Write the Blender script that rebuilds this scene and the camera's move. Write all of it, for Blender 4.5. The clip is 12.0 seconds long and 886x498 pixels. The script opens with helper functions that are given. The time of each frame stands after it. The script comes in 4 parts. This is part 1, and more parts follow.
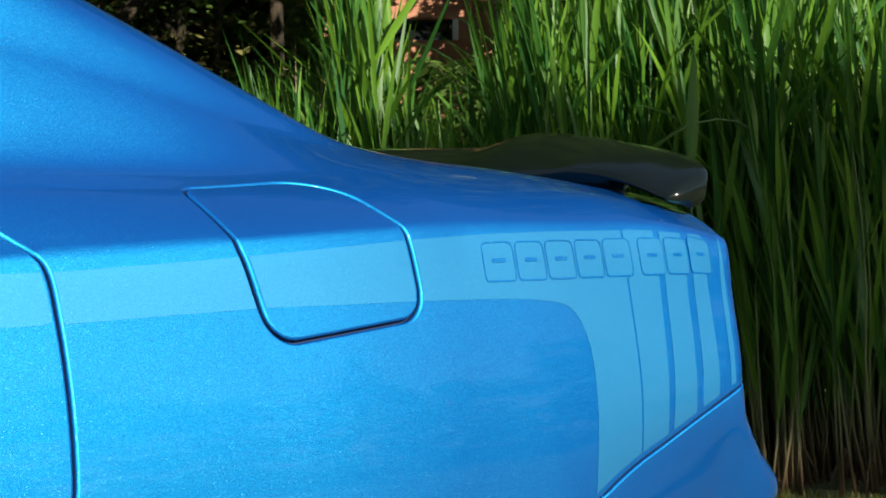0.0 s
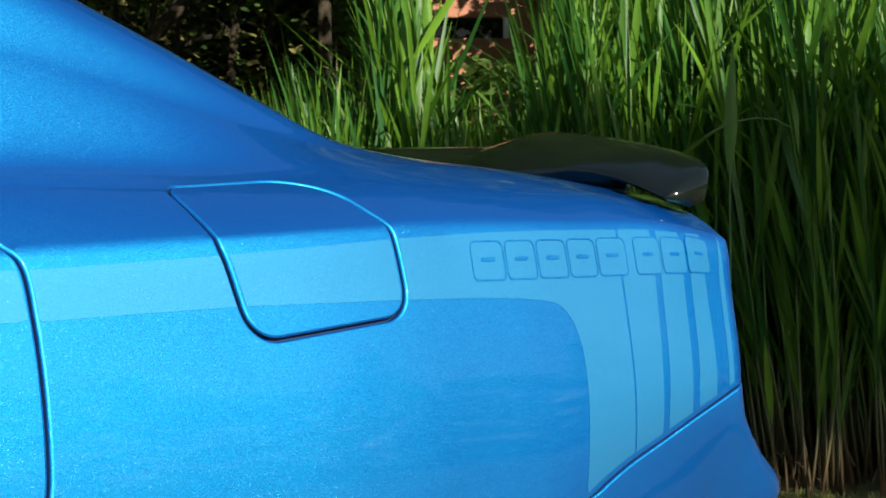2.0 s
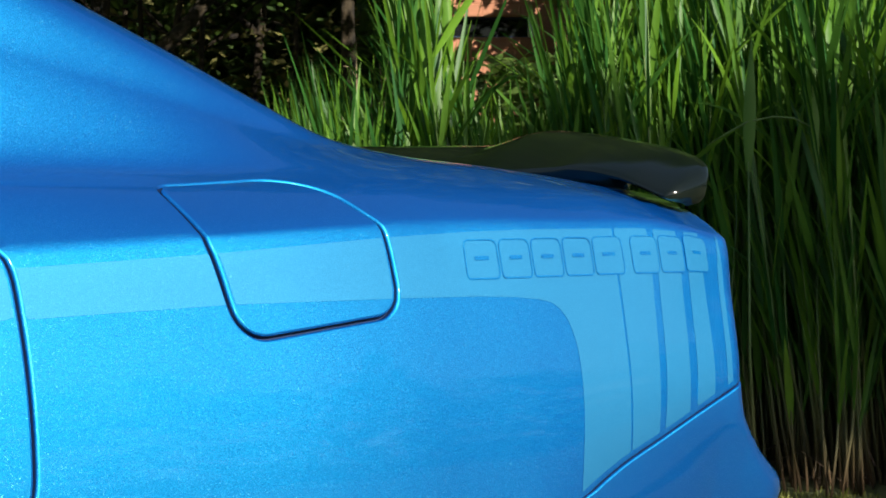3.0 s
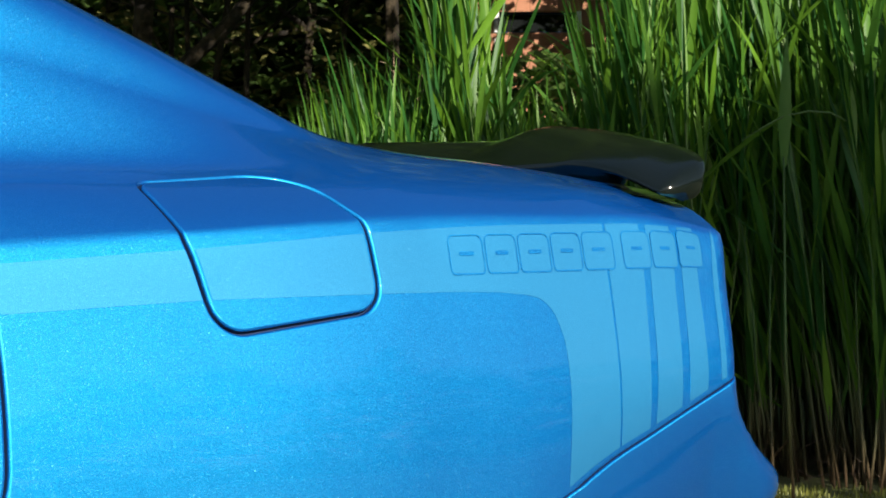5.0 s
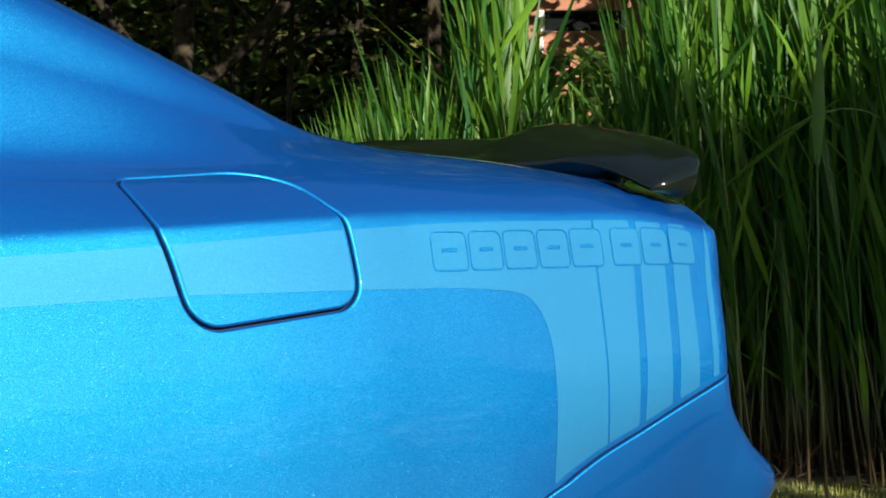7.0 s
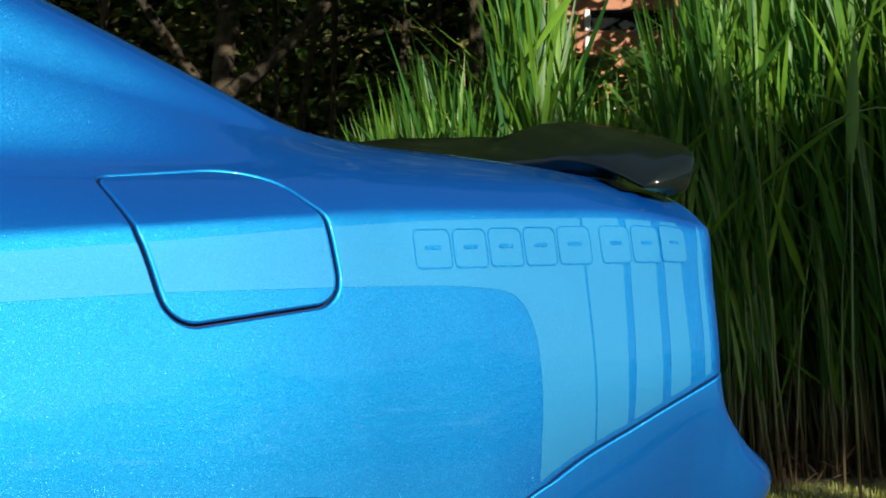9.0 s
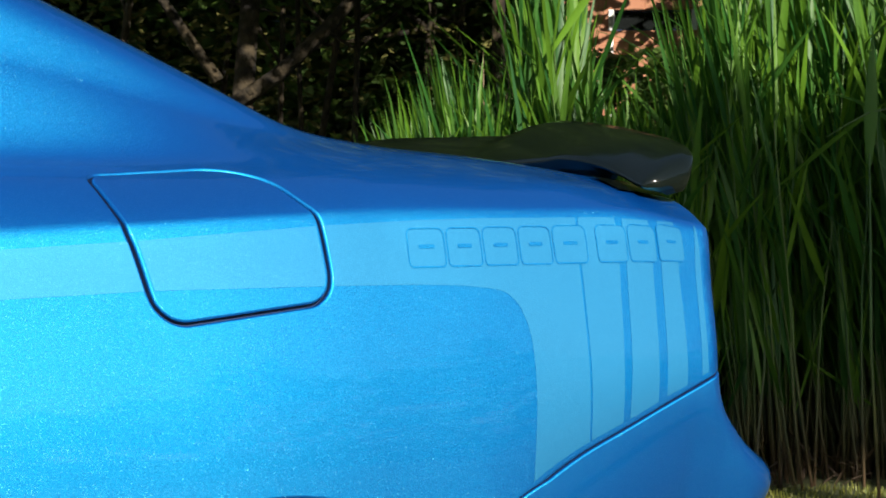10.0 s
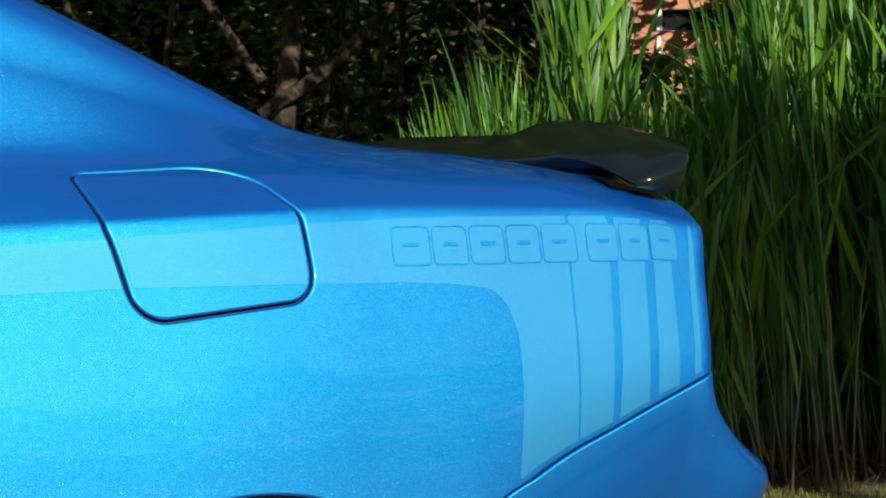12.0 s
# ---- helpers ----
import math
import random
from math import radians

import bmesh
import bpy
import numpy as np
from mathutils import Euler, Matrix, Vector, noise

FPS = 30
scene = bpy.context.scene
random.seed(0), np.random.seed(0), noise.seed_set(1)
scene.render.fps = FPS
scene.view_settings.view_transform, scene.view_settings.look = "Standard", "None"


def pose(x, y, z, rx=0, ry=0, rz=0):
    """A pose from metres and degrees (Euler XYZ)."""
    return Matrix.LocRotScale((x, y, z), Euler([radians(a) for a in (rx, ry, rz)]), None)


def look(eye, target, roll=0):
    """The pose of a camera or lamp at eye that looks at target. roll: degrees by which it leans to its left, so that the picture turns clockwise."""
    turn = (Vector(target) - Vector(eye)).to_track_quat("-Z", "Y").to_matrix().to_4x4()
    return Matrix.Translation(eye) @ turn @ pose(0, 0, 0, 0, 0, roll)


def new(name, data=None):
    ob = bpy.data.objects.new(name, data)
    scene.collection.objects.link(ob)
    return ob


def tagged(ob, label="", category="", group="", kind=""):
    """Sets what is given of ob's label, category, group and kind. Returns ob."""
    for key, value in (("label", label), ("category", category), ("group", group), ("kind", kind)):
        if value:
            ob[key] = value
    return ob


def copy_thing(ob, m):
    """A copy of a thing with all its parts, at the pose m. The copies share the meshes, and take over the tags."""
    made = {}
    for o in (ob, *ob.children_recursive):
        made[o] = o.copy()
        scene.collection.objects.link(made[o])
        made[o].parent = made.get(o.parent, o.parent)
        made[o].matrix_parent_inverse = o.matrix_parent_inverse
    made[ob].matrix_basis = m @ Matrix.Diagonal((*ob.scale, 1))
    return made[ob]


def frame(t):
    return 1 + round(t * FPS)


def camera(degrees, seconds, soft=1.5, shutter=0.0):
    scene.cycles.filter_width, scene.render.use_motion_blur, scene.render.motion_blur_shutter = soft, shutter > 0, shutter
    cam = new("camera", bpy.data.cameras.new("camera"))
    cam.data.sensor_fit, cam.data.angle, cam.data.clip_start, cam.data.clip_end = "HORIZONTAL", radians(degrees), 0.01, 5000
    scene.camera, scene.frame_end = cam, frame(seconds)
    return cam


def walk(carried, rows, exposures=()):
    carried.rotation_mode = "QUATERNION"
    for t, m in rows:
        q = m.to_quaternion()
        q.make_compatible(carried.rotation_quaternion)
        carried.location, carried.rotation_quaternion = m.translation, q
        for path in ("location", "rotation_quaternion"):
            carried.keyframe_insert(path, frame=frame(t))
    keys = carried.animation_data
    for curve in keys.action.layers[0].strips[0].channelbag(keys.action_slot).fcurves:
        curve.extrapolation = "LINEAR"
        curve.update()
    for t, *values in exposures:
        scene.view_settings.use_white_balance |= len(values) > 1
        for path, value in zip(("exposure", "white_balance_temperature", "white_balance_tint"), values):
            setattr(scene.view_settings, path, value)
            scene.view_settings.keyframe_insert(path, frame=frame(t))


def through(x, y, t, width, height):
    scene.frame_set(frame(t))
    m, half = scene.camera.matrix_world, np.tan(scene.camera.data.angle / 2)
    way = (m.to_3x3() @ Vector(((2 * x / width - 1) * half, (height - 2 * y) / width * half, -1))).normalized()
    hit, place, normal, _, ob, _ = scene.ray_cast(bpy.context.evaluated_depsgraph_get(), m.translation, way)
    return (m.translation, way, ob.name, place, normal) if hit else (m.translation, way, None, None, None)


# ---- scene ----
cam = camera(26, 12.0)
cam.data.dof.use_dof, cam.data.dof.focus_distance, cam.data.dof.aperture_fstop = True, 2.2, 34.0
PATH = [
    (0, (-1.3151, -1.5845, 0.9771), (0.0412, -0.1148, 0.9608), -0.07),
    (0.5, (-1.2985, -1.5997, 0.9771), (0.0446, -0.1179, 0.9604), 0.01),
    (1, (-1.2824, -1.6171, 0.9769), (0.0476, -0.1234, 0.9602), -0.04),
    (1.5, (-1.2665, -1.6324, 0.9776), (0.0515, -0.1282, 0.9600), 0.03),
    (2, (-1.2520, -1.6493, 0.9783), (0.0528, -0.1336, 0.9598), 0.07),
    (2.5, (-1.2345, -1.6636, 0.9787), (0.0572, -0.1368, 0.9589), 0.08),
    (3, (-1.2174, -1.6796, 0.9780), (0.0612, -0.1418, 0.9584), 0.10),
    (5, (-1.1486, -1.7427, 0.9779), (0.0777, -0.1630, 0.9538), 0.01),
    (5.5, (-1.1306, -1.7569, 0.9773), (0.0833, -0.1676, 0.9529), -0.00),
    (6, (-1.1129, -1.7713, 0.9757), (0.0875, -0.1718, 0.9516), -0.00),
    (6.5, (-1.0942, -1.7852, 0.9756), (0.0931, -0.1760, 0.9507), -0.03),
    (7, (-1.0767, -1.8002, 0.9743), (0.0983, -0.1819, 0.9497), -0.01),
    (9, (-1.0027, -1.8549, 0.9712), (0.1197, -0.1997, 0.9468), 0.05),
    (9.5, (-0.9857, -1.8712, 0.9708), (0.1231, -0.2069, 0.9468), 0.01),
    (10, (-0.9659, -1.8815, 0.9695), (0.1288, -0.2079, 0.9456), 0.06),
    (10.5, (-0.9466, -1.8940, 0.9677), (0.1345, -0.2115, 0.9448), 0.11),
    (11, (-0.9277, -1.9075, 0.9678), (0.1399, -0.2164, 0.9446), 0.12),
    (11.5, (-0.9092, -1.9209, 0.9666), (0.1444, -0.2210, 0.9439), 0.07),
    (12, (-0.8889, -1.9331, 0.9666), (0.1499, -0.2241, 0.9435), 0.10),
]
walk(cam, [(t, look(eye, target, roll)) for t, eye, target, roll in PATH], exposures=[(0.0, 0.76), (12.0, 0.64)])

# ---- world and sun ----
SUN_DIR = Vector((-0.255, -0.935, 0.43)).normalized()      # towards the sun
world = bpy.data.worlds.new("sky")
scene.world = world
world.use_nodes = True
wn = world.node_tree
sky = wn.nodes.new("ShaderNodeTexSky")
sky.sky_type, sky.sun_disc = "NISHITA", False
sky.sun_elevation = math.asin(SUN_DIR.z)
sky.sun_rotation = math.atan2(SUN_DIR.x, SUN_DIR.y)
sky.dust_density = 1.0
wn.nodes["Background"].inputs["Strength"].default_value = 0.065
wn.links.new(sky.outputs["Color"], wn.nodes["Background"].inputs["Color"])
sun = new("sun", bpy.data.lights.new("sun", "SUN"))
sun.data.energy, sun.data.angle, sun.data.color = 5.0, radians(0.6), (1.0, 0.92, 0.80)
sun.matrix_world = look(SUN_DIR * 50, (0, 0, 0))


# ---- materials ----
def material(name, color=(0.5, 0.5, 0.5), rough=0.5, metal=0.0, **more):
    m = bpy.data.materials.new(name)
    m.use_nodes = True
    p = m.node_tree.nodes["Principled BSDF"]
    p.inputs["Base Color"].default_value = (*color, 1)
    p.inputs["Roughness"].default_value, p.inputs["Metallic"].default_value = rough, metal
    for key, value in more.items():
        p.inputs[key.replace("_", " ")].default_value = value
    return m


def node(m, kind, **sets):
    n = m.node_tree.nodes.new(kind)
    for key, value in sets.items():
        if key in n.inputs:
            n.inputs[key].default_value = value
    return n


def link(m, a, out, b, inp):
    m.node_tree.links.new(a.outputs[out], b.inputs[inp])


def principled(m):
    return m.node_tree.nodes["Principled BSDF"]


def coords(m):
    return node(m, "ShaderNodeTexCoord")


def two_tone(m, dark, light, scale, detail=6.0, at="Object", low=0.35, high=0.65, rough=None, bump=0.0, bump_scale=None, dist=0.002):
    """Noise between two colours, with fine bump."""
    c, n, r = coords(m), node(m, "ShaderNodeTexNoise", Scale=scale, Detail=detail), m.node_tree.nodes.new("ShaderNodeValToRGB")
    link(m, c, at, n, "Vector")
    link(m, n, "Fac", r, "Fac")
    r.color_ramp.elements[0].position, r.color_ramp.elements[1].position = low, high
    r.color_ramp.elements[0].color, r.color_ramp.elements[1].color = (*dark, 1), (*light, 1)
    link(m, r, "Color", principled(m), "Base Color")
    if bump:
        n2, b = node(m, "ShaderNodeTexNoise", Scale=bump_scale or scale * 6, Detail=8.0), node(m, "ShaderNodeBump", Strength=bump, Distance=dist)
        link(m, c, at, n2, "Vector")
        link(m, n2, "Fac", b, "Height")
        link(m, b, "Normal", principled(m), "Normal")
    return m


def tilted(m, source, amount):
    """The surface's normal, leaning by a cell's own random vector."""
    sub, mul, add, nrm = (m.node_tree.nodes.new("ShaderNodeVectorMath") for _ in range(4))
    sub.operation, mul.operation, add.operation, nrm.operation = "SUBTRACT", "SCALE", "ADD", "NORMALIZE"
    sub.inputs[1].default_value = (0.5, 0.5, 0.5)
    mul.inputs["Scale"].default_value = amount
    geo = m.node_tree.nodes.new("ShaderNodeNewGeometry")
    link(m, source, "Color", sub, 0)
    link(m, sub, 0, mul, 0)
    link(m, geo, "Normal", add, 0)
    link(m, mul, 0, add, 1)
    link(m, add, 0, nrm, 0)
    return nrm


def flake_paint(name, base, flake, share, rough, tilt, coat, spark):
    """Metallic car paint: a pigmented ground with tiny flakes, each tilted its own way, a few large bright ones, all under clear coat."""
    m = material(name, base, 0.55, 0.0, Specular_IOR_Level=0.1)
    c = coords(m)
    fine, large = node(m, "ShaderNodeTexVoronoi", Scale=2200.0), node(m, "ShaderNodeTexVoronoi", Scale=1500.0)
    for v in (fine, large):
        link(m, c, "Object", v, "Vector")
    gloss = node(m, "ShaderNodeBsdfAnisotropic", Roughness=rough)
    gloss.distribution = "BECKMANN"
    gloss.inputs["Color"].default_value = (*flake, 1)
    link(m, tilted(m, fine, tilt), 0, gloss, "Normal")
    mix = m.node_tree.nodes.new("ShaderNodeMixShader")
    mix.inputs["Fac"].default_value = share
    link(m, principled(m), "BSDF", mix, 1)
    link(m, gloss, "BSDF", mix, 2)
    # large flakes: small dots in some of the cells
    white, some, dot, both = node(m, "ShaderNodeTexWhiteNoise"), *(m.node_tree.nodes.new("ShaderNodeMath") for _ in range(3))
    some.operation, dot.operation, both.operation = "GREATER_THAN", "LESS_THAN", "MULTIPLY"
    some.inputs[1].default_value, dot.inputs[1].default_value = 0.25, 0.34
    link(m, large, "Position", white, "Vector")
    link(m, white, "Value", some, 0)
    link(m, large, "Distance", dot, 0)
    link(m, some, 0, both, 0)
    link(m, dot, 0, both, 1)
    glint, tint, plus = node(m, "ShaderNodeBsdfAnisotropic", Roughness=0.36), m.node_tree.nodes.new("ShaderNodeMixRGB"), m.node_tree.nodes.new("ShaderNodeAddShader")
    tint.inputs["Color1"].default_value, tint.inputs["Color2"].default_value = (0, 0, 0, 1), (0.2 * spark, 0.8 * spark, spark, 1)
    link(m, both, 0, tint, "Fac")
    link(m, tint, "Color", glint, "Color")
    link(m, tilted(m, large, 0.8), 0, glint, "Normal")
    link(m, mix, "Shader", plus, 0)
    link(m, glint, "BSDF", plus, 1)
    # clear coat over all
    clear, fresnel, amount, top = node(m, "ShaderNodeBsdfAnisotropic", Roughness=0.05), node(m, "ShaderNodeFresnel", IOR=1.5), m.node_tree.nodes.new("ShaderNodeMath"), m.node_tree.nodes.new("ShaderNodeMixShader")
    clear.inputs["Color"].default_value = (1, 1, 1, 1)
    wave, swell = node(m, "ShaderNodeTexNoise", Scale=26.0, Detail=2.0), node(m, "ShaderNodeBump", Strength=0.2, Distance=0.0002)
    link(m, c, "Object", wave, "Vector")
    link(m, wave, "Fac", swell, "Height")
    link(m, swell, "Normal", clear, "Normal")
    amount.operation, amount.inputs[1].default_value = "MULTIPLY", coat
    link(m, fresnel, "Fac", amount, 0)
    link(m, amount, 0, top, "Fac")
    link(m, plus, "Shader", top, 1)
    link(m, clear, "BSDF", top, 2)
    link(m, top, "Shader", m.node_tree.nodes["Material Output"], "Surface")
    return m


PAINT = flake_paint("blue_paint", (0.0004, 0.060, 0.315), (0.010, 0.515, 0.885), 0.41, 0.60, 0.29, 1.0, 0.23)
DECAL = flake_paint("pale_blue_film", (0.018, 0.160, 0.372), (0.052, 0.41, 0.72), 0.42, 0.62, 0.18, 0.6, 0.13)
GROOVE = material("dark_gap", (0.002, 0.022, 0.085), 0.6)
BLACK = two_tone(material("satin_black", rough=0.14, Specular_IOR_Level=0.45), (0.003, 0.006, 0.005), (0.006, 0.009, 0.008), 6)
RUBBER = two_tone(material("rubber", rough=0.8, Specular_IOR_Level=0.08), (0.006, 0.006, 0.006), (0.014, 0.014, 0.014), 40, bump=0.2)
ALLOY = two_tone(material("alloy", rough=0.3, metal=1.0), (0.5, 0.5, 0.52), (0.62, 0.62, 0.63), 20)
GLASS = material("dark_glass", (0.01, 0.012, 0.012), 0.04, 0.0, Coat_Weight=0.3)
LENS = material("red_lens", (0.25, 0.008, 0.008), 0.12, 0.0, Coat_Weight=1.0)
EARTH = two_tone(material("lawn_soil", rough=0.95), (0.07, 0.085, 0.024), (0.105, 0.115, 0.036), 3.0, 10, bump=0.8, bump_scale=60, dist=0.02)


def leaf_material(name, dark, light, rough=0.45, through=0.35, spread=0.5):
    m = material(name, light, rough)
    p = principled(m)
    g, r = m.node_tree.nodes.new("ShaderNodeNewGeometry"), m.node_tree.nodes.new("ShaderNodeValToRGB")
    r.color_ramp.elements[0].color, r.color_ramp.elements[1].color = (*dark, 1), (*light, 1)
    o, both, turn = m.node_tree.nodes.new("ShaderNodeObjectInfo"), m.node_tree.nodes.new("ShaderNodeMath"), m.node_tree.nodes.new("ShaderNodeMath")
    both.operation, turn.operation = "ADD", "FRACT"
    link(m, g, "Random Per Island", both, 0)
    link(m, o, "Random", both, 1)
    link(m, both, 0, turn, 0)
    link(m, turn, 0, r, "Fac")
    n, c = node(m, "ShaderNodeTexNoise", Scale=9.0, Detail=4.0), coords(m)
    mix = m.node_tree.nodes.new("ShaderNodeMixRGB")
    mix.blend_type, mix.inputs["Fac"].default_value = "MULTIPLY", 0.5
    link(m, c, "Object", n, "Vector")
    link(m, r, "Color", mix, "Color1")
    link(m, n, "Color", mix, "Color2")
    hue = m.node_tree.nodes.new("ShaderNodeHueSaturation")
    hue.inputs["Value"].default_value, hue.inputs["Saturation"].default_value = 1.5, 1.05
    grey = m.node_tree.nodes.new("ShaderNodeRGBToBW")
    link(m, n, "Color", grey, "Color")
    link(m, grey, "Val", mix, "Color2")
    link(m, mix, "Color", hue, "Color")
    link(m, hue, "Color", p, "Base Color")
    t = m.node_tree.nodes.new("ShaderNodeBsdfTranslucent")
    add = m.node_tree.nodes.new("ShaderNodeMixShader")
    add.inputs["Fac"].default_value = through
    out = m.node_tree.nodes["Material Output"]
    link(m, hue, "Color", t, "Color")
    link(m, p, "BSDF", add, 1)
    link(m, t, "BSDF", add, 2)
    link(m, add, "Shader", out, "Surface")
    return m


REED = leaf_material("reed_leaf", (0.021, 0.097, 0.022), (0.118, 0.24, 0.026), 0.5)
CANE = leaf_material("reed_cane", (0.04, 0.10, 0.028), (0.11, 0.16, 0.05), 0.6, 0.05)
UNDER = leaf_material("scrub_leaf", (0.05, 0.058, 0.016), (0.18, 0.17, 0.052), 0.8, 0.2)
FOLIAGE = leaf_material("tree_leaf", (0.028, 0.055, 0.016), (0.095, 0.165, 0.032), 0.6, 0.3)
LAWN = leaf_material("lawn_blade", (0.10, 0.13, 0.02), (0.24, 0.24, 0.06), 0.5, 0.3)


def dry_foot(m, brown, low, high):
    """Canes go brown and dry towards the ground."""
    hue = next(n for n in m.node_tree.nodes if n.bl_idname == "ShaderNodeHueSaturation")
    c, xyz, span, mix = coords(m), m.node_tree.nodes.new("ShaderNodeSeparateXYZ"), node(m, "ShaderNodeMapRange"), m.node_tree.nodes.new("ShaderNodeMixRGB")
    span.inputs["From Min"].default_value, span.inputs["From Max"].default_value = low, high
    mix.inputs["Color1"].default_value = (*brown, 1)
    link(m, c, "Object", xyz, "Vector")
    link(m, xyz, "Z", span, "Value")
    link(m, span, "Result", mix, "Fac")
    link(m, hue, "Color", mix, "Color2")
    link(m, mix, "Color", principled(m), "Base Color")


dry_foot(CANE, (0.10, 0.064, 0.035), 0.05, 0.6)
DRY = two_tone(material("dry_leaf", rough=0.8), (0.06, 0.04, 0.024), (0.15, 0.10, 0.06), 30)
BARK = two_tone(material("bark", rough=0.95), (0.010, 0.008, 0.006), (0.060, 0.045, 0.024), 14, 10, bump=1.0, bump_scale=40, dist=0.02)
TWIG = two_tone(material("dry_twig", rough=0.9), (0.14, 0.10, 0.06), (0.30, 0.22, 0.14), 30)
BRICK = two_tone(material("brick", rough=0.9), (0.34, 0.15, 0.085), (0.46, 0.22, 0.13), 5.0, 8, bump=0.4, bump_scale=60, dist=0.004)
MORTAR = two_tone(material("mortar", rough=0.95), (0.36, 0.165, 0.095), (0.43, 0.205, 0.12), 30)
WHITE = two_tone(material("white_paint", rough=0.5), (0.72, 0.72, 0.70), (0.8, 0.8, 0.79), 12)
ROOFING = two_tone(material("roof_shingle", rough=0.9), (0.05, 0.04, 0.035), (0.10, 0.08, 0.07), 8)


# ---- making parts ----
def mesh_of(name, verts, faces, mat, smooth=True, normals=None):
    me = bpy.data.meshes.new(name)
    me.from_pydata([tuple(v) for v in verts], [], [tuple(f) for f in faces])
    me.materials.append(mat)
    if smooth:
        me.polygons.foreach_set("use_smooth", [True] * len(me.polygons))
    if normals is not None:
        me.normals_split_custom_set_from_vertices([tuple(n) for n in normals])
    me.update()
    return me


def part(name, me, parent, label=""):
    ob = new(name, me)
    ob.parent = parent
    return tagged(ob, label)


def bm_mesh(name, bm, mat, smooth=False):
    me = bpy.data.meshes.new(name)
    bm.to_mesh(me)
    bm.free()
    me.materials.append(mat)
    if smooth:
        me.polygons.foreach_set("use_smooth", [True] * len(me.polygons))
    return me


def box_bm(bm, x0, x1, y0, y1, z0, z1, bevel=0.0):
    m = Matrix.LocRotScale(((x0 + x1) / 2, (y0 + y1) / 2, (z0 + z1) / 2), None, (x1 - x0, y1 - y0, z1 - z0))
    made = bmesh.ops.create_cube(bm, size=1.0, matrix=m)
    if bevel:
        edges = list({e for v in made["verts"] for e in v.link_edges})
        bmesh.ops.bevel(bm, geom=edges, offset=bevel, segments=2, affect="EDGES", profile=0.5)
    return bm


def box(name, x0, x1, y0, y1, z0, z1, mat, parent=None, label="", bevel=0.0):
    return part(name, bm_mesh(name, box_bm(bmesh.new(), x0, x1, y0, y1, z0, z1, bevel), mat), parent, label)


def tube(points, radii, sides=6):
    """Verts and faces of a tapered tube along points."""
    verts, faces = [], []
    for i, (p, r) in enumerate(zip(points, radii)):
        a = Vector(points[min(i + 1, len(points) - 1)]) - Vector(points[max(i - 1, 0)])
        q = a.to_track_quat("Z", "Y")
        for k in range(sides):
            w = 2 * math.pi * k / sides
            verts.append(Vector(p) + q @ Vector((math.cos(w) * r, math.sin(w) * r, 0)))
    for i in range(len(points) - 1):
        for k in range(sides):
            a, b = i * sides + k, i * sides + (k + 1) % sides
            faces.append((a, b, b + sides, a + sides))
    faces.append(tuple(range(sides))[::-1])
    faces.append(tuple(range((len(points) - 1) * sides, len(points) * sides)))
    return verts, faces


class Heap:
    """Collects many small pieces for one mesh."""

    def __init__(self):
        self.verts, self.faces, self.mats = [], [], []

    def add(self, verts, faces, mat=0):
        n = len(self.verts)
        self.verts += [tuple(v) for v in verts]
        self.faces += [tuple(i + n for i in f) for f in faces]
        self.mats += [mat] * len(faces)

    def mesh(self, name, mats, smooth=True):
        me = bpy.data.meshes.new(name)
        me.from_pydata(self.verts, [], self.faces)
        for m in mats:
            me.materials.append(m)
        me.polygons.foreach_set("material_index", self.mats)
        if smooth:
            me.polygons.foreach_set("use_smooth", [True] * len(me.polygons))
        me.update()
        return me


# ---- ground ----
def ground_z(x, y):
    s = min(max((y + 0.35 * (x - 1.5) - 1.9) / 0.7, 0), 1)
    return 0.10 * s * s * (3 - 2 * s)


def make_ground():
    xs = sorted({*np.round(np.arange(-8, 14.1, 0.5), 2), *np.round(np.arange(0, 6, 0.1), 2), -3000, -600, -120, -30, 40, 120, 600, 3000})
    ys = sorted({*np.round(np.arange(-8, 14.1, 0.5), 2), *np.round(np.arange(0, 4, 0.1), 2), -3000, -600, -120, -30, 40, 120, 600, 3000})
    verts = [(x, y, ground_z(x, y) + (0.012 * noise.noise((x * 2, y * 2, 0)) if abs(x) < 20 and abs(y) < 20 and y > 2.4 else 0)) for y in ys for x in xs]
    n = len(xs)
    faces = [(j * n + i, j * n + i + 1, (j + 1) * n + i + 1, (j + 1) * n + i) for j in range(len(ys) - 1) for i in range(n - 1)]
    tagged(new("ground", mesh_of("ground", verts, faces, EARTH)), "grassy ground, dry yellow-green at the reed edge", "ground", kind="structure")


make_ground()

# ---- the car's body surface: sections across the car, each through twelve control points ----
KX = (-4.3, -1.6, -0.9, -0.35, -0.12, 0.0, 0.12, 0.22, 0.31, 0.45, 0.60, 0.73)   # stations along the car
TAPER = (0.22, 0.0, 0.0, 0.0, 0.0, 0.0, 0.004, 0.010, 0.015, 0.024, 0.033, 0.042)
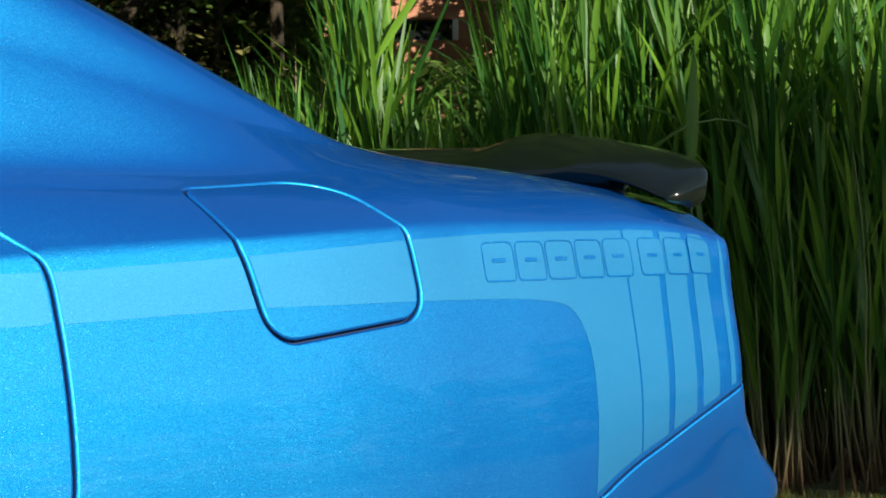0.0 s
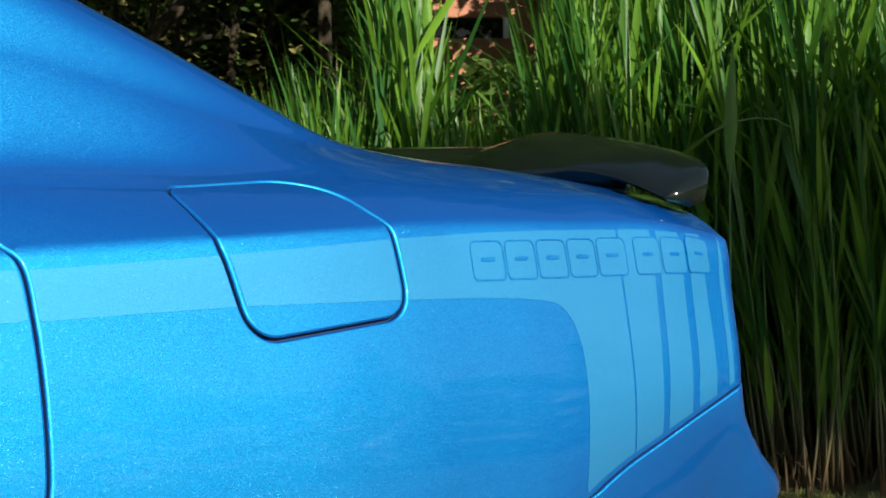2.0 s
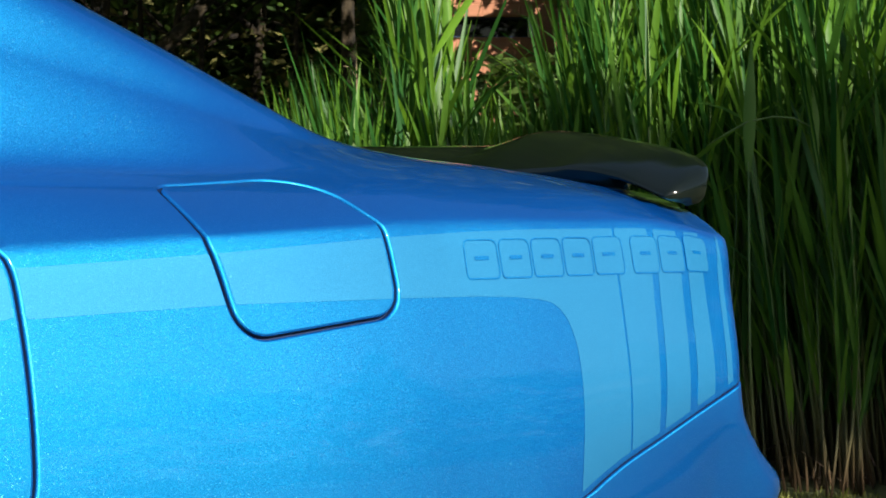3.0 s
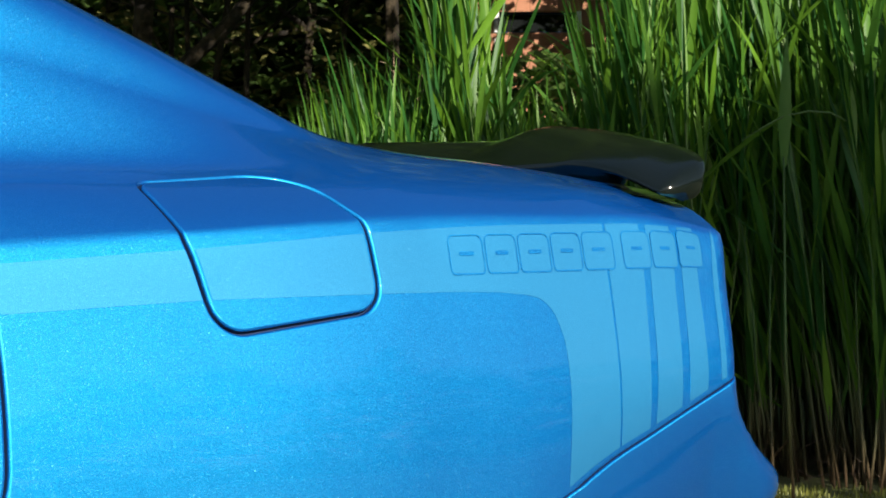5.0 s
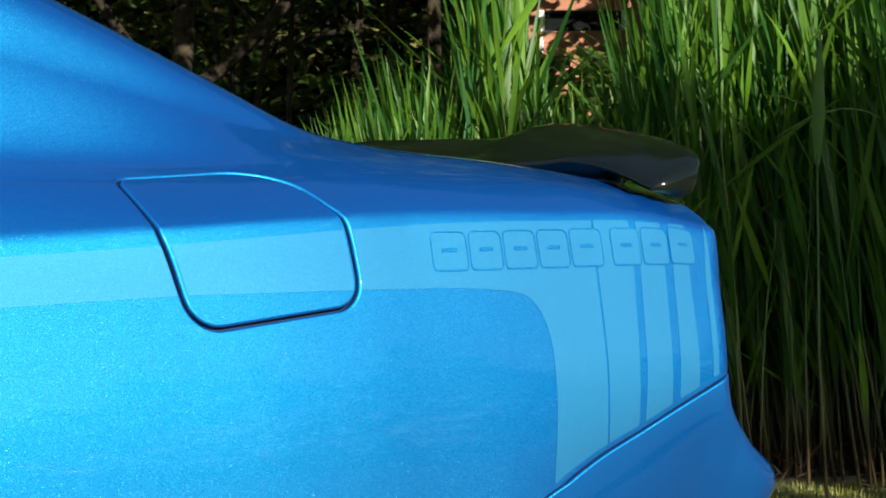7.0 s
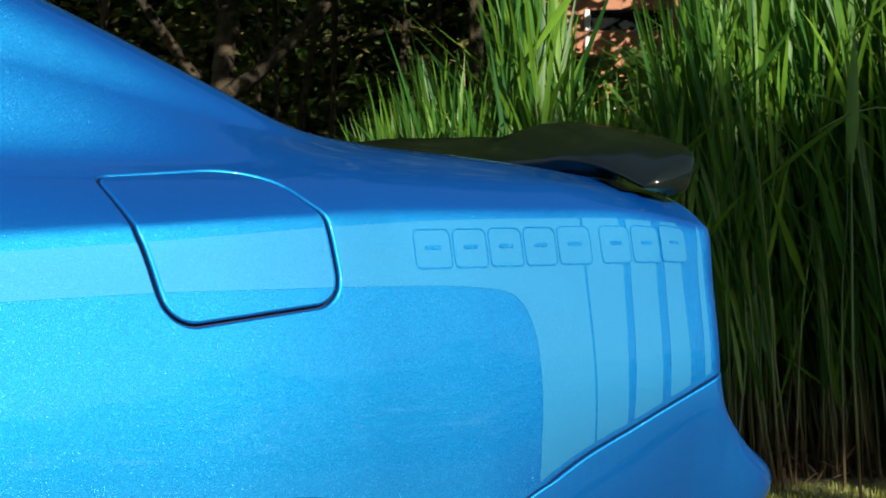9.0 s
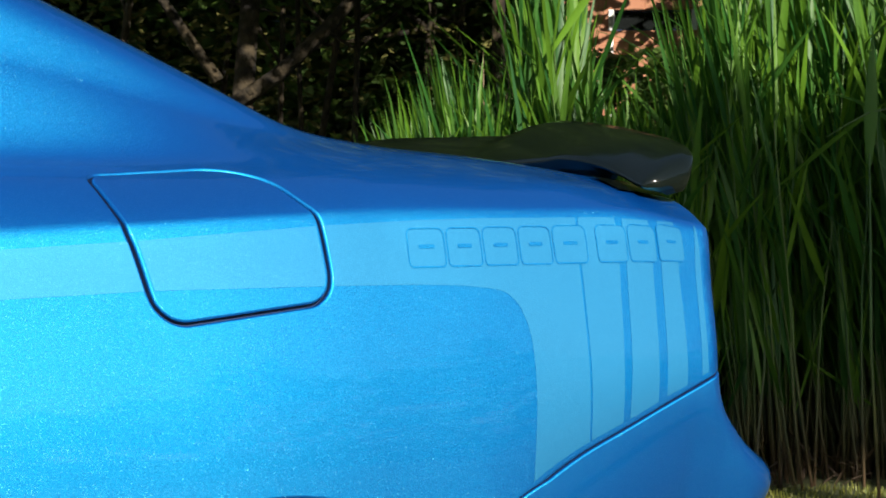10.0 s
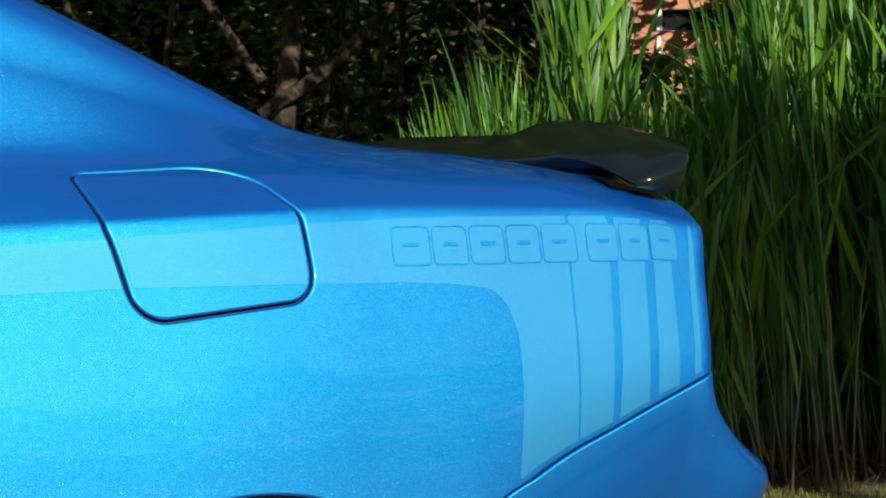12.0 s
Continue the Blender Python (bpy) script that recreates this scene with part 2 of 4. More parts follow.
# inner control points 8 to 11, (y, z) at each station: shoulder's inner end, slope, edge, centre line
C8Y = (0.15, 0.16, 0.155, 0.155, 0.155, 0.15, 0.145, 0.145, 0.15, 0.15, 0.15, 0.165)
C8Z = (0.90, 1.04, 1.044, 1.047, 1.048, 1.050, 1.051, 1.050, 1.048, 1.042, 1.030, 1.016)
C9Y = (0.22, 0.244, 0.236, 0.234, 0.229, 0.225, 0.222, 0.21, 0.21, 0.22, 0.22, 0.22)
C9Z = (0.93, 1.24, 1.22, 1.185, 1.140, 1.113, 1.088, 1.072, 1.066, 1.060, 1.046, 1.028)
C10Y = (0.30, 0.34, 0.33, 0.315, 0.305, 0.30, 0.30, 0.30, 0.30, 0.32, 0.32, 0.32)
C10Z = (0.95, 1.43, 1.425, 1.335, 1.240, 1.191, 1.141, 1.098, 1.080, 1.068, 1.054, 1.034)
C11Z = (0.98, 1.475, 1.475, 1.385, 1.28, 1.215, 1.150, 1.098, 1.080, 1.070, 1.057, 1.038)
# height of the crease along the shoulder
CREST = (0.85, 0.925, 0.94, 0.956, 0.968, 0.975, 0.981, 0.984, 0.985, 0.985, 0.983, 0.964)
HALF = 0.945


def at_station(x, values):
    """Smooth value at x between the stations."""
    xs = np.asarray(KX)
    v = np.asarray(values, float)
    m = np.gradient(v, xs)
    i = np.clip(np.searchsorted(xs, x) - 1, 0, len(xs) - 2)
    h = xs[i + 1] - xs[i]
    s = np.clip((x - xs[i]) / h, 0, 1)
    return ((1 + 2 * s) * (1 - s) ** 2 * v[i] + s * (1 - s) ** 2 * h * m[i]
            + s * s * (3 - 2 * s) * v[i + 1] + s * s * (s - 1) * h * m[i + 1])


def controls(x):
    """Control points (y, z) of the section at x, from the sill to the centre line."""
    tp = at_station(x, TAPER)
    rear = np.clip((x - 0.5) / 0.22, 0, 1) ** 1.5
    crest = at_station(x, CREST)
    low = np.clip((-0.4 - x) / 3.5, 0, 1)
    tuck = np.clip((x - 0.32) / 0.35, 0, 1)
    ledge = np.clip((0.2 - x) / 0.3, 0, 1)
    k = [(0.06, 0.20), (-0.030 + 0.090 * tuck, 0.40), (-0.033 + 0.008 * tuck + 0.016 * tuck ** 2, 0.66), (-0.026, 0.77), (-0.002, 0.90),
         (0.020 - 0.006 * rear - 0.008 * ledge, crest),
         (0.029 + 0.004 * rear - 0.008 * ledge, crest + 0.009 + 0.002 * rear),
         (0.072 + 0.006 * rear + 0.018 * ledge, 1.022 - 0.020 * rear - 0.08 * low - 0.003 * ledge)]
    k = [(y + tp, z) for y, z in k]
    e = np.array([at_station(x, c) for c in (C8Y, C8Z, C9Y, C9Z, C10Y, C10Z, C11Z)])
    k += [(e[0], e[1]), (e[2], e[3]), (e[4], e[5]), (HALF, e[6])]
    return np.array(k)


def section(x, v):
    """The body's outside (y, z) at x, for v from 0 (sill) to 11 (centre line)."""
    k = controls(x)
    k = np.vstack([2 * k[0] - k[1], k, 2 * k[-1] - k[-2]])
    v = np.clip(v, 0, 11)
    i = min(int(v), 10)
    s = v - i
    a, b, c, d = k[i], k[i + 1], k[i + 2], k[i + 3]
    # centripetal knots keep the curve from swinging past close points
    t0 = 0.0
    t1 = t0 + np.hypot(*(b - a)) ** 0.5
    t2 = t1 + np.hypot(*(c - b)) ** 0.5
    t3 = t2 + np.hypot(*(d - c)) ** 0.5
    t = t1 + s * (t2 - t1)
    a1 = (t1 - t) / (t1 - t0) * a + (t - t0) / (t1 - t0) * b
    a2 = (t2 - t) / (t2 - t1) * b + (t - t1) / (t2 - t1) * c
    a3 = (t3 - t) / (t3 - t2) * c + (t - t2) / (t3 - t2) * d
    b1 = (t2 - t) / (t2 - t0) * a1 + (t - t0) / (t2 - t0) * a2
    b2 = (t3 - t) / (t3 - t1) * a2 + (t - t1) / (t3 - t1) * a3
    return (t2 - t) / (t2 - t1) * b1 + (t - t1) / (t2 - t1) * b2

WREF = np.concatenate([[0], np.cumsum(np.hypot(*np.diff(controls(0.0), axis=0).T))])   # metres along the section at x = 0


def v_of(w):
    return float(np.interp(w, WREF, np.arange(12)))


def w_of(v):
    return float(np.interp(v, np.arange(12), WREF))


def w_at_z(x, z):
    """w on the body's side at height z."""
    vs = np.arange(0, 5.6, 0.1)
    return w_of(float(np.interp(z, [section(x, v)[1] for v in vs], vs)))


SKIN = {}


def skin(x, w):
    """A point of the body's outside."""
    key = (round(x, 5), round(w, 5))
    if key not in SKIN:
        y, z = section(x, v_of(w))
        SKIN[key] = np.array((x, y, z))
    return SKIN[key]


def skin_normal(fn, x, w):
    a = np.asarray(fn(x + 0.002, w)) - fn(x - 0.002, w)
    b = np.asarray(fn(x, w + 0.002)) - fn(x, w - 0.002)
    n = np.cross(a, b)
    return n / (np.linalg.norm(n) or 1.0)


def rolled(end, radius):
    """The body's outside, rolled inwards at its rear end."""
    def fn(x, w):
        r = radius(w)
        xe = end(w) - r
        if x <= xe:
            return skin(x, w)
        p, n, e = skin(xe, w), skin_normal(skin, xe, w), x - xe
        a = min(e / r, math.pi / 2)
        deep = r * (1 - math.cos(a)) + max(e - r * math.pi / 2, 0)
        return p + np.array((r * math.sin(a), 0, 0)) - deep * np.array((0, n[1], n[2])) / math.hypot(n[1], n[2])
    return fn


QUARTER = rolled(lambda w: float(np.interp(v_of(w), (3.0, 3.5, 4.2, 5, 6, 6.5, 7, 8, 9, 11), (0.717, 0.722, 0.728, 0.733, 0.741, 0.744, 0.742, 0.733, 0.735, 0.750))), lambda w: 0.028)
BUMPER_END = ((0.20, 0.855), (0.50, 0.892), (0.62, 0.879), (0.65, 0.830), (0.69, 0.766), (0.73, 0.727), (0.78, 0.718))
BUMPER = rolled(lambda w: float(np.mean(np.interp(section(0.7, v_of(w))[1] + np.linspace(-0.018, 0.018, 7), *zip(*BUMPER_END)))), lambda w: float(np.interp(section(0.7, v_of(w))[1], (0.58, 0.70), (0.115, 0.028))))


def smooth_line(points, step=0.006, closed=False):
    """A smooth line through points, cut into short steps."""
    p = [np.array(q, float) for q in points]
    n = len(p)
    out = []
    for i in range(n if closed else n - 1):
        a, b, c, d = (p[(i - 1) % n], p[i], p[(i + 1) % n], p[(i + 2) % n]) if closed else (p[max(i - 1, 0)], p[i], p[i + 1], p[min(i + 2, n - 1)])
        k = max(int(np.linalg.norm(c - b) / step), 1)
        for s in np.arange(k) / k:
            out.append(0.5 * (2 * b + (c - a) * s + (2 * a - 5 * b + 4 * c - d) * s * s + (3 * b - a - 3 * c + d) * s ** 3))
    return out if closed else out + [p[-1]]


def rounded(corners, step=0.003):
    """A closed outline with rounded corners: rows of x, w, radius."""
    n, out = len(corners), []
    for i in range(n):
        a, b, c = (np.array(corners[(i + k) % n][:2], float) for k in (-1, 0, 1))
        r = corners[i][2]
        u, v = (a - b) / np.linalg.norm(a - b), (c - b) / np.linalg.norm(c - b)
        half = math.acos(np.clip(u @ v, -1, 1)) / 2
        cut = r / math.tan(half)
        mid = b + (u + v) / np.linalg.norm(u + v) * r / math.sin(half)
        p, q = b + u * cut, b + v * cut
        a0, a1 = math.atan2(*(p - mid)[::-1]), math.atan2(*(q - mid)[::-1])
        turn = (a1 - a0 + math.pi) % (2 * math.pi) - math.pi
        k = max(int(abs(turn) * r / step), 3)
        out += [mid + r * np.array((math.cos(a0 + turn * s), math.sin(a0 + turn * s))) for s in np.linspace(0, 1, k + 1)]
    dense = []
    for i, p in enumerate(out):
        q = out[(i + 1) % len(out)]
        k = max(int(np.linalg.norm(q - p) / step), 1)
        dense += [p + (q - p) * s for s in np.arange(k) / k]
    return dense


def inside(loop, pts):
    """Which points lie inside a closed outline."""
    loop, pts = np.asarray(loop), np.asarray(pts)
    a, b = loop, np.roll(loop, -1, axis=0)
    hit = np.zeros(len(pts), bool)
    for (x0, y0), (x1, y1) in zip(a, b):
        if y0 != y1:
            hit ^= ((y0 > pts[:, 1]) != (y1 > pts[:, 1])) & (pts[:, 0] < (x1 - x0) * (pts[:, 1] - y0) / (y1 - y0) + x0)
    return hit


def grown(loop, d):
    """A closed outline moved outwards by d."""
    p = np.asarray(loop)
    t = np.roll(p, -1, axis=0) - np.roll(p, 1, axis=0)
    t /= np.linalg.norm(t, axis=1)[:, None] + 1e-12
    area = np.sum(p[:, 0] * np.roll(p[:, 1], -1) - np.roll(p[:, 0], -1) * p[:, 1])
    return p + d * np.stack([t[:, 1], -t[:, 0]], 1) * (1 if area > 0 else -1)


def sheet(name, outer, holes, mat, fn=None, step=0.014, lift=0.0, roll=0.0, deep=0.012, cut=()):
    """A sheet on the body inside an outline and outside its holes; edges rolled inwards by the radius roll.
    cut: further outlines inside which nothing is left, and that may cross the first."""
    fn = fn or skin
    loops = [np.asarray(grown(outer, -roll)), *[np.asarray(grown(h, roll)) for h in holes]]
    fences = loops + [np.asarray(c) for c in cut]
    ring = np.concatenate(fences)
    lo, hi = loops[0].min(0), loops[0].max(0)
    gx, gw = np.meshgrid(np.arange(lo[0], hi[0], step), np.arange(lo[1], hi[1], step))
    grid = np.stack([gx.ravel() + 0.37 * step * (np.round(gw.ravel() / step) % 2), gw.ravel()], 1)
    ok = inside(loops[0], grid)
    for h in fences[1:]:
        ok &= ~inside(h, grid)
    grid = grid[ok]
    near = np.array([np.min(np.abs(ring - g).max(1)) for g in grid]) if len(grid) else np.zeros(0)
    grid = grid[near > step * 0.45] if len(grid) else grid
    pts, edges = [], []
    for l in fences:
        n = len(pts)
        pts += list(l)
        edges += [(n + i, n + (i + 1) % len(l)) for i in range(len(l))]
    from mathutils.geometry import delaunay_2d_cdt
    vs, _, fs, _, _, _ = delaunay_2d_cdt([Vector(p) for p in [*pts, *grid]], edges, [], 0, 1e-6)
    vs = np.array([tuple(v) for v in vs])
    mid = np.array([vs[list(f)].mean(0) for f in fs])
    keep = inside(loops[0], mid)
    for h in fences[1:]:
        keep &= ~inside(h, mid)
    verts, normals, faces = [], [], []
    for x, w in vs:
        n = skin_normal(fn, x, w)
        verts.append(fn(x, w) + n * lift)
        normals.append(n)
    for f, k in zip(fs, keep):
        if k:
            a, b, c = (verts[i] for i in f[:3])
            faces.append(tuple(f) if np.cross(b - a, c - a) @ normals[f[0]] > 0 else tuple(f)[::-1])
    walls = []
    if roll:
        for l, way in zip(loops, [1] + [-1] * len(holes)):
            rows = []
            for out, down, lean in ((0, 0, 0), (0.5, 0.134, 0.52), (0.87, 0.5, 1.05), (1.0, 1.0, 1.5), (1.0, deep / roll, 1.57)):
                moved = grown(l, way * out * roll)
                row = []
                for (x0, w0), (x, w) in zip(l, moved):
                    n = skin_normal(fn, x0, w0)
                    p, q = np.asarray(fn(x, w)), np.asarray(fn(x0, w0))
                    row.append(len(verts))
                    verts.append(p - n * down * roll)
                    s = p - q
                    s = s / (np.linalg.norm(s) or 1)
                    normals.append(n * math.cos(lean) + s * math.sin(lean) if out else n)
                rows.append(row)
            for r0, r1 in zip(rows, rows[1:]):
                for i in range(len(l)):
                    if r1 is rows[-1]:
                        walls.append(len(faces))
                    j = (i + 1) % len(l)
                    f = (r0[i], r0[j], r1[j], r1[i])
                    a, b, c = (np.asarray(verts[k]) for k in (f[0], f[1], f[2]))
                    m = normals[f[0]] + normals[f[2]]
                    faces.append(f if np.cross(b - a, c - a) @ m > 0 else f[::-1])
    used = sorted({i for f in faces for i in f})
    at = {k: i for i, k in enumerate(used)}
    me = mesh_of(name, [verts[k] for k in used], [[at[k] for k in f] for f in faces], mat, True, [normals[k] for k in used])
    if walls:
        me.materials.append(GROOVE)
        for i in walls:
            me.polygons[i].material_index = 1
    return me


def patch(name, x0, x1, v0, v1, mat, nx=40, nv=30, far=False, fn=None, lift=0.0):
    """A plain sheet of the body between two stations; far: on the other side of the car."""
    fn = fn or skin
    verts, normals, faces = [], [], []
    for x in np.linspace(x0, x1, nx):
        for v in np.linspace(v0, v1, nv):
            w = w_of(v)
            p, n = fn(x, w), skin_normal(fn, x, w)
            p = p + n * lift
            if far:
                p, n = np.array((p[0], 2 * HALF - p[1], p[2])), np.array((n[0], -n[1], n[2]))
            verts.append(p)
            normals.append(n)
    for i in range(nx - 1):
        for j in range(nv - 1):
            f = (i * nv + j, (i + 1) * nv + j, (i + 1) * nv + j + 1, i * nv + j + 1)
            faces.append(f[::-1] if far else f)
    return mesh_of(name, verts, faces, mat, True, normals)


# ---- the car ----
car = tagged(new("car"), "metallic blue four-door saloon with pale tail stripes and black spoiler", "car")
GAP = 0.0024
# rear door's shut line, fuel flap, wheel arch, bumper's shut line
DOOR_LINE = [(-0.456, w_of(6.9)), (-0.424, w_of(6.65)), (-0.398, w_of(6.38)), (-0.378, w_of(6.06)), (-0.364, w_of(4.93)), (-0.355, w_of(4.45)),
             (-0.350, w_of(3.8)), (-0.348, w_of(3.4)), (-0.348, w_of(3.0)), (-0.350, w_of(2.6)), (-0.36, w_of(2.3)), (-0.38, w_of(2.0))]
DOOR_LINE = smooth_line(DOOR_LINE)
FLAP = rounded([(-0.139, w_of(7.22), 0.022), (0.064, w_of(7.62), 0.085), (0.107, w_of(5.15), 0.14), (0.119, w_of(3.87), 0.034),
                (-0.098, w_of(3.68), 0.042), (-0.130, w_of(4.86), 0.10)])
ARCH = [(0.03 + 0.340 * math.cos(a), 0.330 + 0.340 * math.sin(a)) for a in np.linspace(0.12, math.pi - 0.12, 60)]
ARCH = [np.array((x, w_at_z(x, z))) for x, z in ARCH]
SHUT = smooth_line([(0.34, w_of(1.825)), (0.375, w_of(1.935)), (0.46, w_of(2.20)), (0.54, w_of(2.475)), (0.62, w_of(2.77)), (0.706, w_of(3.06)), (0.76, w_of(3.24))])


def moved(line, dx, dw):
    return [np.array(p) + (dx, dw) for p in line]


def build_side():
    top = w_of(10.4)
    # quarter panel: down the door line, over the arch, along the bumper's line, up the tail and back over the pillar
    arch = [p for p in ARCH[::-1] if p[1] > w_of(1.0) and -0.33 < p[0] < 0.335]
    loop = [p for p in moved(DOOR_LINE, 0.0016, 0)] + arch + moved(SHUT, 0, 0.0014)
    up = [np.array((0.775, w)) for w in np.arange(w_of(3.5), w_of(8.6), 0.01)]
    deck = [np.array((x, w_of(8.6) + (w_of(9.6) - w_of(8.6)) * min(max((0.60 - x) / 0.25, 0), 1))) for x in np.arange(0.76, 0.33, -0.01)]
    edge = [np.array((x, w_of(9.6) + (top - w_of(9.6)) * min(max((0.33 - x) / 0.1, 0), 1))) for x in np.arange(0.32, -0.75, -0.012)]
    front = [np.array((-0.75, w)) for w in np.arange(top - 0.01, w_of(7.6), -0.01)]
    belt = [np.array((x, w_of(7.6) - (w_of(7.6) - w_of(6.9)) * ((x + 0.75) / 0.29) ** 3)) for x in np.arange(-0.74, -0.463, 0.01)]
    loop = loop + up + deck + edge + front + belt
    part("quarter_panel", sheet("quarter_panel", loop, [grown(FLAP, GAP)], PAINT, QUARTER, step=0.012, roll=0.0038), car)
    flap = part("fuel_flap", sheet("fuel_flap", grown(FLAP, -GAP * 0.6), [], PAINT, step=0.010, roll=0.0035), car, "blue flap with rounded corners over the filler")
    door_back = moved(DOOR_LINE, -0.0016, 0)
    low = [np.array((x, w_of(0.6))) for x in np.arange(-0.42, -1.30, -0.02)]
    fore = [np.array((-1.30, w)) for w in np.arange(w_of(0.7), w_of(7.3), 0.02)]
    belt = [np.array((x, w_of(7.35) - (w_of(7.35) - w_of(6.93)) * min(max((x + 0.75) / 0.28, 0), 1) ** 3)) for x in np.arange(-1.29, -0.47, 0.02)]
    door = part("rear_door", sheet("rear_door", door_back + [np.array((-0.40, w_of(1.3)))] + low + fore + belt, [], PAINT, roll=0.004), car, "blue rear door with a pale stripe")
    bump = moved(SHUT, 0, -0.0014) + [np.array((1.03, SHUT[-1][1] - GAP))] + [np.array((1.03, w)) for w in np.arange(SHUT[-1][1] - 0.02, w_of(0.1), -0.01)]
    bump += [np.array((x, w_of(0.1))) for x in np.arange(1.02, 0.41, -0.01)] + [p for p in ARCH if p[0] > 0.335 and p[1] > w_of(0.1)]
    part("rear_bumper", sheet("rear_bumper", bump, [], PAINT, BUMPER, roll=0.003), car, "blue bumper flaring out below a slanting joint")
    # dark metal behind the joints
    part("inner_panel", patch("inner_panel", -0.75, 0.70, 0.3, 7.8, GROOVE, 60, 40, lift=-0.011), car)
    return door, flap


REAR_DOOR, FLAP_PART = build_side()


# pale film: a band along the shoulder that turns down into a slatted tail
BAND = {}


def band_top(x):
    k = ("top", round(x, 3))
    if k not in BAND:
        BAND[k] = w_at_z(x, float(np.interp(x, (-1.3, -0.33, -0.125, 0.115, 0.24, 0.345, 0.54, 0.65, 0.70), (0.9195, 0.9413, 0.953, 0.970, 0.976, 0.979, 0.981, 0.975, 0.970))))
    return BAND[k]


def band_low(x):
    k = ("low", round(x, 3))
    if k not in BAND:
        BAND[k] = w_at_z(x, float(np.interp(x, (-1.3, -0.33, -0.24, -0.105, 0.115, 0.24, 0.30, 0.34, 0.72), (0.872, 0.8915, 0.895, 0.90, 0.9015, 0.901, 0.899, 0.895, 0.895))))
    return BAND[k]


def leg(w, line):
    """x of a slat's edge at w: given at the foot, the middle and the head."""
    return float(np.interp(w, (w_of(2.4), w_of(3.2), w_of(4.25), w_of(5.4)), line))


def build_film():
    foot = lambda x: float(np.interp(x, [p[0] for p in SHUT], [p[1] for p in SHUT])) + 0.011
    lines = ((0.4795, 0.4835, 0.4865, 0.492), (0.4825, 0.4870, 0.4905, 0.496), (0.5345, 0.5410, 0.5535, 0.556), (0.5445, 0.5540, 0.5655, 0.568),
             (0.5930, 0.6000, 0.6105, 0.612), (0.6080, 0.6145, 0.6255, 0.628), (0.6420, 0.6500, 0.6555, 0.657), (0.6680, 0.6755, 0.6855, 0.694), (0.6820, 0.6865, 0.6955, 0.697))

    def slat(left, right):
        ends = []
        for line in (left, right):
            w = w_of(3.0)
            for _ in range(6):
                w = foot(leg(w, line))
            ends.append((leg(w, line), w))
        xs = [ends[0][0], ends[1][0]]
        up = [np.array((leg(w, right), w)) for w in np.arange(ends[1][1], band_top(leg(w_of(5.0), right)), 0.004)]
        head = [np.array((x, band_top(x))) for x in np.linspace(leg(w_of(5.4), right), leg(w_of(5.4), left), 8)]
        down = [np.array((leg(w, left), w)) for w in np.arange(band_top(leg(w_of(5.0), left)), ends[0][1] + 0.002, -0.004)]
        sill = [np.array((x, foot(x))) for x in np.linspace(xs[0], xs[1], 8)]
        return up[1:] + head + down[1:] + sill

    # band with its leg, up to the first slit
    top = [np.array((x, band_top(x))) for x in np.arange(0.49, -0.343, -0.008)]
    edge = [p for p in DOOR_LINE if band_low(-0.35) < p[1] < band_top(-0.35)]
    front = moved(edge, GAP + 0.003, 0)
    low = [np.array((x, band_low(x))) for x in np.arange(-0.343, 0.335, 0.008)]
    turn = smooth_line([(0.335, w_of(3.965)), (0.362, w_of(3.92)), (0.381, w_of(3.80)), (0.392, w_of(3.62)), (0.397, w_of(3.40)), (0.397, w_of(3.0)), (0.393, w_of(2.5)), (0.389, foot(0.389))])
    sole = [np.array((x, foot(x))) for x in np.linspace(0.395, leg(w_of(2.4), lines[0]), 12)]
    rise = [np.array((leg(w, lines[0]), w)) for w in np.arange(foot(0.48) + 0.006, band_top(0.49), 0.006)]
    film = dict(lift=0.0005, step=0.016)
    whole = top + front + low + turn + sole + rise
    clear = grown(FLAP, 0.0055)
    aft = np.array([(-0.03, 0.0), (0.9, 0.0), (0.9, 2.0), (-0.03, 2.0)])
    fore = np.array([(-0.9, 0.0), (-0.03, 0.0), (-0.03, 2.0), (-0.9, 2.0)])
    for rest in (aft, fore):
        part("stripe_band", sheet("stripe_band", whole, [], DECAL, cut=[clear, rest], **film), car, "pale matt blue film band")
    over = np.array([(x, band_top(x)) for x in np.arange(-0.3, 0.31, 0.01)] + [(0.3, 2.0), (-0.3, 2.0)])
    under = np.array([(x, band_low(x)) for x in np.arange(-0.3, 0.31, 0.01)] + [(0.3, 0.1), (-0.3, 0.1)])
    part("stripe_band", sheet("flap_stripe", grown(FLAP, -0.0065), [], DECAL, cut=[over, under], **film), FLAP_PART, "pale matt blue film band")
    dtop = [np.array((x, band_top(x))) for x in np.arange(-0.368, -1.29, -0.02)]
    dlow = [np.array((x, band_low(x))) for x in np.arange(-1.28, -0.3625, 0.01)]
    part("stripe_band", sheet("door_stripe", dtop + dlow + moved(edge[::-1], -GAP - 0.005, 0), [], DECAL, **film), REAR_DOOR, "pale matt blue film band")
    for a, b in ((1, 2), (3, 4), (5, 6), (7, 8)):
        part("stripe_slat", sheet("stripe_slat", slat(lines[a], lines[b]), [], DECAL, **film), car, "pale matt blue film slat")
    # eight block marks in a row, each a dark outline with a slot
    x = 0.226
